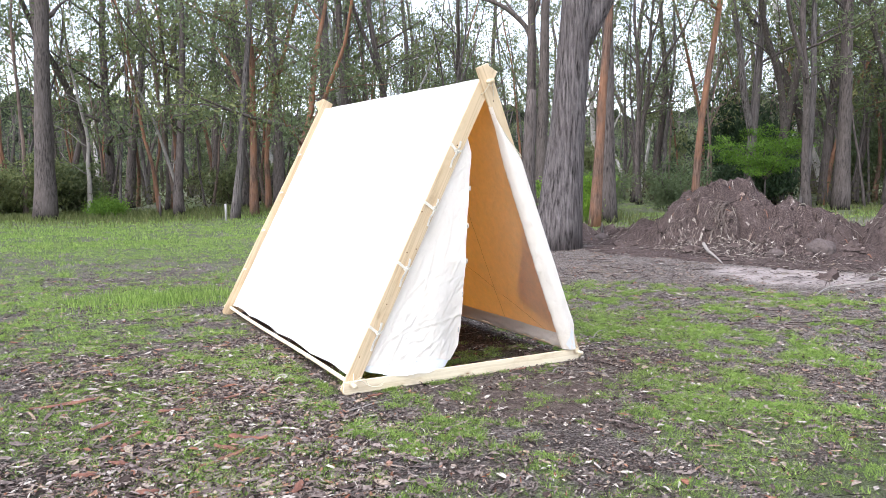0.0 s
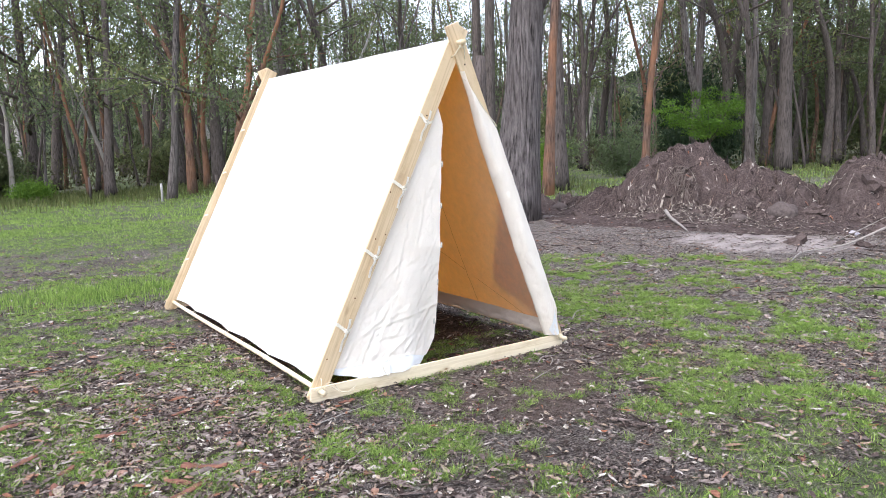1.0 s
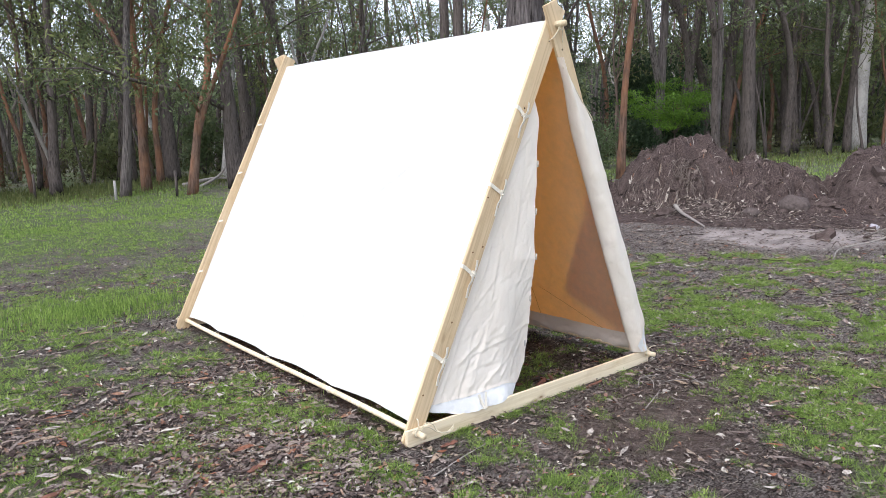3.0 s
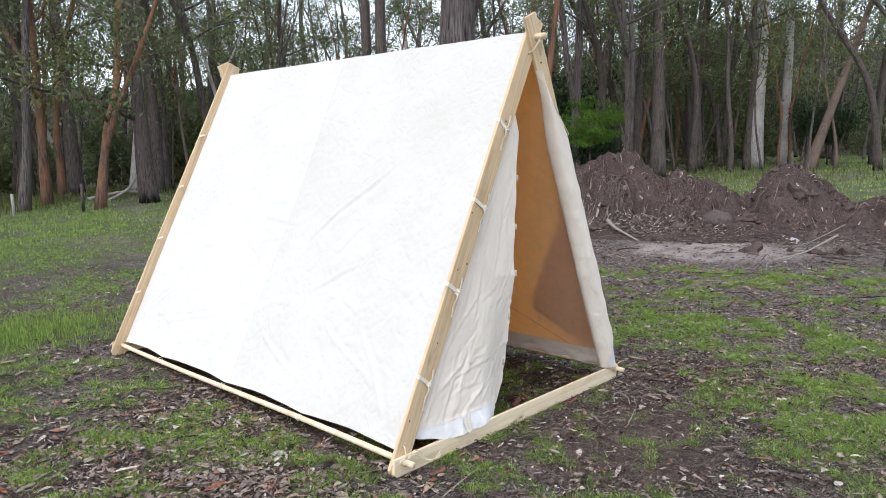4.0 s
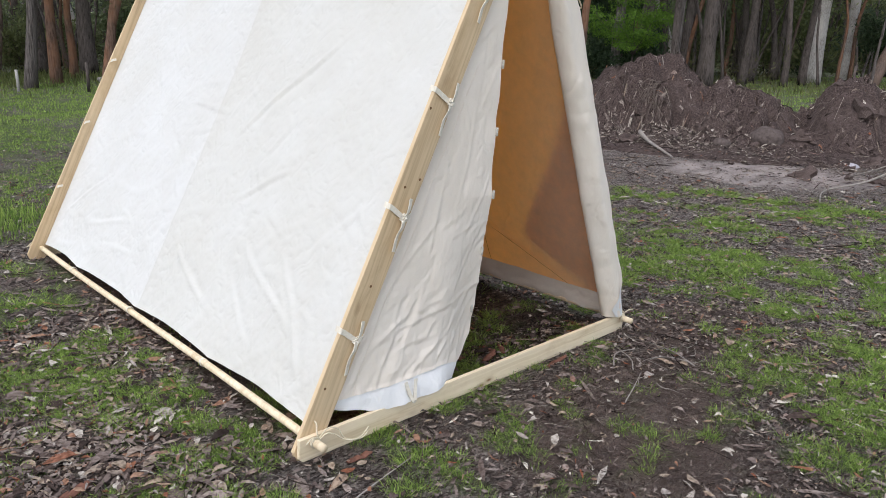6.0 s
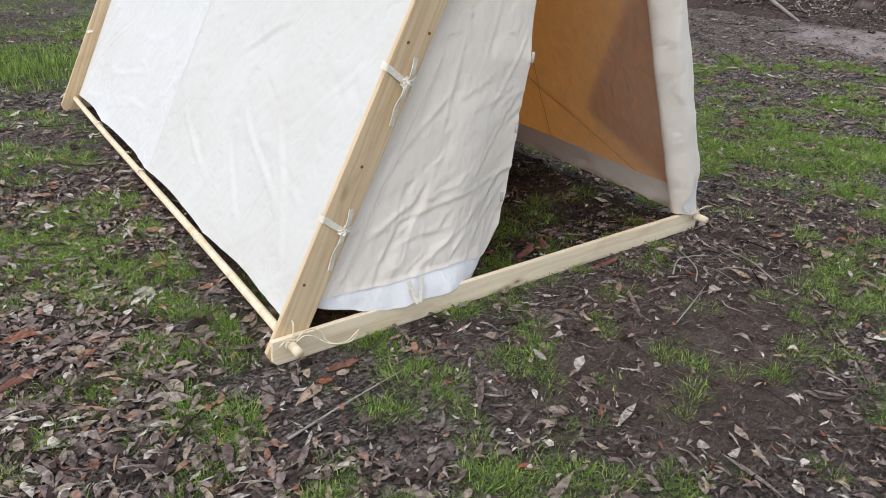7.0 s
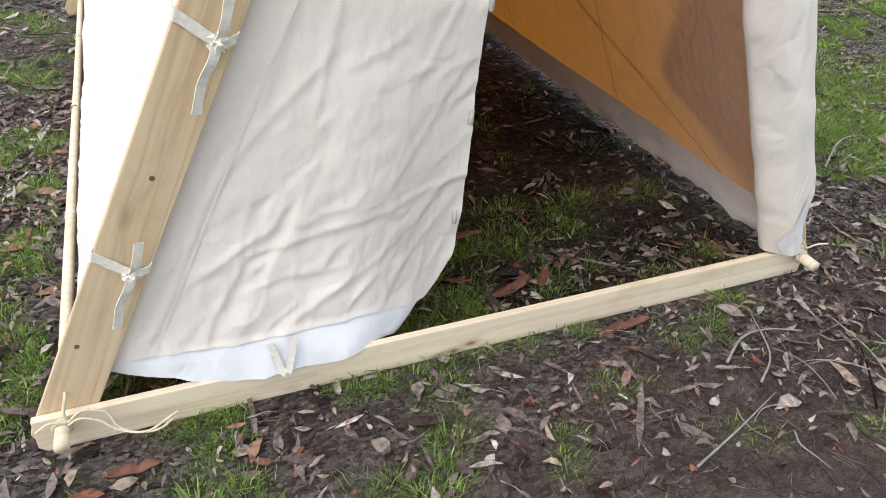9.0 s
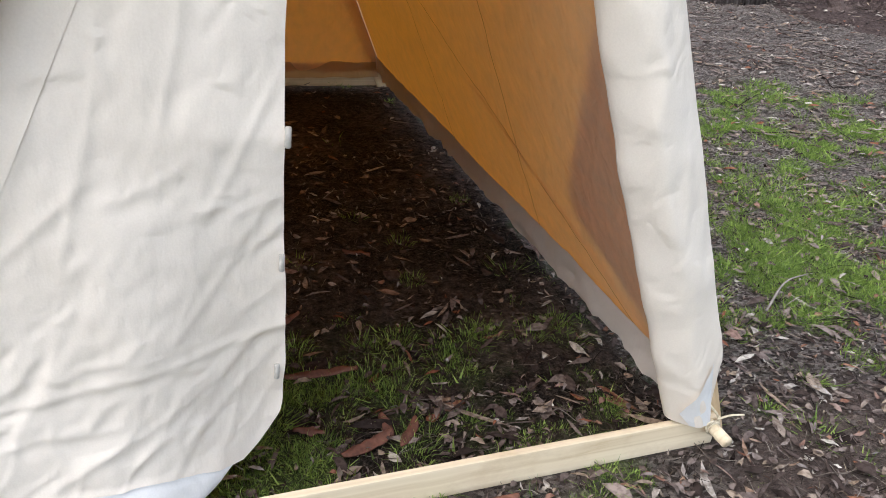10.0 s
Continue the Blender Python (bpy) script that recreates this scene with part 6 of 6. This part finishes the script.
shrub(40.5, 9.2, 2.6, 2.6, LEAF_DARK, "small dark bushy tree", 11, 80, 0.2, 8, up=1.2)
shrub(14.4, 15.6, 2.4, 1.8, LEAF_BRIGHT, "soft green bush under the trees", 12, 120, 0.12)
srng = random.Random(77)
for i in range(58):
    az, dist = radians((srng.uniform(-8, 88), srng.uniform(62, 84), srng.uniform(12, 30))[i % 3]), srng.uniform(38, 66)
    if az > radians(66):
        dist += 16
    shrub(-3.2 + dist * math.sin(az), -4 + dist * math.cos(az), srng.uniform(1.8, 4), srng.uniform(1.5, 6.5), srng.choice((LEAF_GUM, LEAF_DARK, LEAF_GUM, LEAF_GUM)), "grey-green undergrowth bush in the wood", 40 + i, 17, 0.34, 6)
for i in range(16):
    az, dist = radians(srng.uniform(60, 69) if i % 2 else srng.uniform(69, 86)), srng.uniform(46, 60) + 22 * (i % 2 == 0)
    shrub(-3.2 + dist * math.sin(az), -4 + dist * math.cos(az), srng.uniform(3, 5), srng.uniform(5, 9), (LEAF_DARK, LEAF_GUM)[i % 2], "tall grey-green shrub in the wood", 140 + i, 20, 0.36, 7, 0.8, 0.5)

# -- fence posts --
for x, y, h, mat in ((25.3, 6.3, 1.1, BARK_DARK), (3.5, 23.6, 0.7, FENCE_WOOD), (1.6, 27.2, 1.0, BARK_DARK), (4.9, 21.4, 0.9, BARK_DARK)):
    thing("fence_post", tube_mesh("fence_post", [([(0, 0, -0.1), (0.01, 0, h * 0.5), (0, 0.01, h)], [0.05, 0.047, 0.045])], mat, 8), "weathered wooden fence post in grass", "fence post", "fence posts", m=pose(x, y, float(ground_z(x, y))))
# fallen logs in the wood
for pts in ([(6.4, 25.0, 0.35), (8.0, 25.3, 0.55), (9.6, 25.4, 0.3)], [(6.8, 24.6, 0.2), (7.9, 25.2, 0.6), (8.6, 25.9, 1.0)]):
    pts = [(x, y, z if x < 20 else float(ground_z(x, y)) + 0.75) for x, y, z in pts]
    stick("fallen_log", pts, 0.08, "grey fallen log among grass", "log")

# far woods that close the view
far = np.random.RandomState(9)
n = 520
az, dist = np.radians(np.where(far.rand(n) < 0.6, far.uniform(-14, 100, n), far.uniform(50, 95, n))), far.uniform(82, 125, n)
fx, fy = -3 + dist * np.sin(az), -4 + dist * np.cos(az)
runs = []
for x, y in zip(fx, fy):
    z = float(ground_z(x, y))
    h = far.uniform(9, 15)
    runs.append(([(x, y, z - 0.2), (x + far.normal(0, 0.3), y, z + h * 0.5), (x + far.normal(0, 0.8), y, z + h)], [far.uniform(0.12, 0.3), 0.13, 0.05]))
far_trunks = thing("far_woods", tube_mesh("far_woods", runs, BARK_DARK, 5), "many thin trunks of the distant wood", "woods", kind="stuff")
cent = []
for x, y in zip(fx, fy):
    z = float(ground_z(x, y))
    for k in range(17):
        cent.append((x + far.normal(0, 1.6), y + far.normal(0, 1.6), z + abs(far.normal(0, 1)) * 1.8 if k < 6 else z + (8 + 6 * float(smooth01((math.degrees(math.atan2(x + 3, y + 4)) - 48) / 20))) * far.rand() ** 1.5 * (1 - 0.25 * float(smooth01((math.degrees(math.atan2(x + 3, y + 4)) - 72) / 4)))))
v, f = leaf_clumps(cent, 20, 0.75, 0.40, far, 0.6)
tagged(thing("far_foliage", mesh_np("far_foliage", v, f, LEAF_GUM), "grey-green foliage of the distant wood", "foliage", kind="stuff"))

# foliage and undergrowth among the trunks
cent = []
for i in range(700):
    a, d = far.uniform(-12, 50) if i % 3 == 0 else far.uniform(52, 86), far.uniform(44, 80)
    if a > 70 and (d < 56 or far.rand() < 0.2):
        continue
    top = (6.0 if a < 50 else 13.0) * d / 60
    x, y = -3 + d * math.sin(radians(a)), -4 + d * math.cos(radians(a))
    cent.append((x, y, float(ground_z(x, y)) + 2.0 + top * far.rand()))
v, f = leaf_clumps(cent, 44, 0.62, 0.19, far, 0.45)
thing("wood_foliage", mesh_np("wood_foliage", v, f, LEAF_GUM), "grey-green gum foliage hanging between the trunks", "foliage", kind="stuff")
cent = []
for i in range(2400):
    a, d = far.uniform(-12, 90), far.uniform(35, 66)
    if a > 66:
        d += 18
    x, y = -3 + d * math.sin(radians(a)), -4 + d * math.cos(radians(a))
    cent.append((x, y, float(ground_z(x, y)) + 0.15 + 1.9 * far.rand() ** 1.7))
v, f = leaf_clumps(cent, 20, 0.55, 0.17, far, 0.5)
v[:, 2] = np.maximum(v[:, 2], ground_z(v[:, 0], v[:, 1]) + 0.02)
thing("undergrowth", mesh_np("undergrowth", v, f, LEAF_SCRUB), "dull olive and brown scrub under the trees", "undergrowth", kind="stuff")

# the wooded rise that closes the distance
ridge_rows = []
for i in range(420):
    a = radians(-24 + 132 * i / 419)
    top = 5.5 + 9 * float(smooth01((math.degrees(a) - 48) / 22)) - 6 * float(smooth01((math.degrees(a) - 72) / 4)) + 7 * float(vnoise(i, 3, 0.045, 1, 4)) + 5 * float(vnoise(i, 9, 0.4, 2, 3))
    row = []
    for k in range(26):
        u = k / 25
        d = 132 + 9 * u + 5 * (float(vnoise(i, k, 0.31, 3, 3)) - 0.5) + 2.6 * (float(vnoise(i, k, 0.9, 4, 2)) - 0.5)
        row.append(Vector((-3 + d * math.sin(a), -4 + d * math.cos(a), -1 + (top + 4) * u)))
    ridge_rows.append(row)
thing("backdrop", sheet_mesh("backdrop", ridge_rows, FAR_WOOD), "dark hazy rise of distant gum forest", "forest", kind="structure")

# -- small things near the tent --
for x, y, l, w, a, s in ((-3.55, -1.35, 0.55, 0.09, 20, 1), (-3.3, -1.7, 0.42, 0.08, -30, 2), (-3.75, -1.8, 0.38, 0.10, 60, 3), (-3.15, 0.75, 0.48, 0.06, 12, 4), (-2.35, -0.85, 0.40, 0.05, 25, 5), (-2.15, -0.62, 0.26, 0.05, -40, 6), (-3.9, 0.55, 0.5, 0.05, -8, 7),
                         (0.42, -0.10, 0.20, 0.030, 8, 8), (-1.02, -0.16, 0.13, 0.032, 6, 9), (0.30, 0.22, 0.13, 0.030, 60, 10), (0.17, 0.20, 0.17, 0.040, 20, 11), (0.10, 0.56, 0.24, 0.035, -6, 12), (0.02, 0.85, 0.16, 0.03, 35, 13), (0.24, 0.26, 0.10, 0.028, 100, 16), (0.02, 0.30, 0.09, 0.026, -20, 17), (-0.02, 1.05, 0.15, 0.03, 60, 18), (0.38, 1.3, 0.12, 0.03, -30, 19), (-2.75, -2.2, 0.35, 0.07, 75, 14), (-2.0, 0.35, 0.2, 0.05, 30, 15)):
    bark_strip(x, y, l, w, a, s)
for i in range(26):
    x, y = crng.uniform(-4.6, -2.1), crng.uniform(-2.3, 0.3)
    if crng.random() < 0.5:
        bark_strip(x, y, crng.uniform(0.12, 0.34), crng.uniform(0.03, 0.07), crng.uniform(0, 180), 30 + i, "grey-brown strip of fallen bark among leaf litter", BARK_STRIP_GREY)
    else:
        bark_strip(x, y, crng.uniform(0.08, 0.2), crng.uniform(0.03, 0.07), crng.uniform(0, 180), 30 + i)
for pts, r in (([(0.62, -0.34, 0.02), (0.72, -0.28, 0.04), (0.84, -0.26, 0.03), (0.95, -0.30, 0.02)], 0.005), ([(0.66, -0.44, 0.02), (0.76, -0.36, 0.03), (0.82, -0.2, 0.05)], 0.004), ([(1.02, -0.62, 0.015), (1.08, -0.45, 0.02), (1.1, -0.25, 0.015)], 0.004),
               ([(0.30, -0.62, 0.015), (0.5, -0.55, 0.02), (0.68, -0.48, 0.015)], 0.004), ([(-1.35, -0.42, 0.015), (-1.1, -0.36, 0.02), (-0.85, -0.30, 0.015)], 0.005), ([(1.9, 0.55, 0.02), (2.1, 0.68, 0.05), (2.3, 0.75, 0.03)], 0.006)):
    stick("fallen_twig", [(x, y, z + float(ground_z(x, y))) for x, y, z in pts], r, "thin grey twig on bare mud", "twig", BARK_DEAD, "fallen twigs")
tr = random.Random(12)
for i in range(12):
    x, y, a, l = tr.gauss(0.85, 0.22), tr.gauss(-0.52, 0.12), tr.uniform(0, 6.28), tr.uniform(0.10, 0.26)
    pts = [(x + l * k / 3 * math.cos(a + 0.2 * k), y + l * k / 3 * math.sin(a + 0.2 * k), 0.014 + 0.012 * tr.random()) for k in range(4)]
    if max(q[1] for q in pts) < -0.08:
        stick("fallen_twig", [(px, py, pz + float(ground_z(px, py))) for px, py, pz in pts], tr.uniform(0.0015, 0.003), "thin pale straw twig on bare mud", "twig", BARK_DEAD, "fallen twigs")
# the leaves nearest the walk, one by one
leaf_kinds = []
for k in range(6):
    rl_ = np.random.RandomState(60 + k)
    v, f = leaf_arrays(np.zeros(1), np.zeros(1), 0.075, 0.017, rl_, 0.0)
    v[:, 2] -= v[:, 2].min() - 0.001
    leaf_kinds.append((v, f))
tones = [(0.34, 0.27, 0.19), (0.18, 0.13, 0.105), (0.25, 0.09, 0.05), (0.42, 0.38, 0.31), (0.13, 0.085, 0.065), (0.24, 0.21, 0.19)]
leaf_meshes = []
for (v, f), c in zip(leaf_kinds, tones):
    leaf_meshes.append(mesh_np("leaf", v, f, plain_mat("dry_leaf", tuple(q * 0.7 for q in c), c, 40, 0.8, 0.001)))
lr = random.Random(31)
for i in range(240):
    x, y = lr.uniform(-2.6, 2.2), lr.uniform(-1.9, 1.1)
    if abs(y + 0.01) < 0.07 or (abs(abs(x) - 1.17) < 0.06 and y > -0.1):
        continue
    ob = part("leaf", lr.choice(leaf_meshes), litter, pose(x, y, float(ground_z(x, y)) + 0.012, lr.gauss(0, 9), lr.gauss(0, 9), lr.uniform(0, 360)) @ Matrix.Scale(lr.uniform(0.5, 1.1), 4))
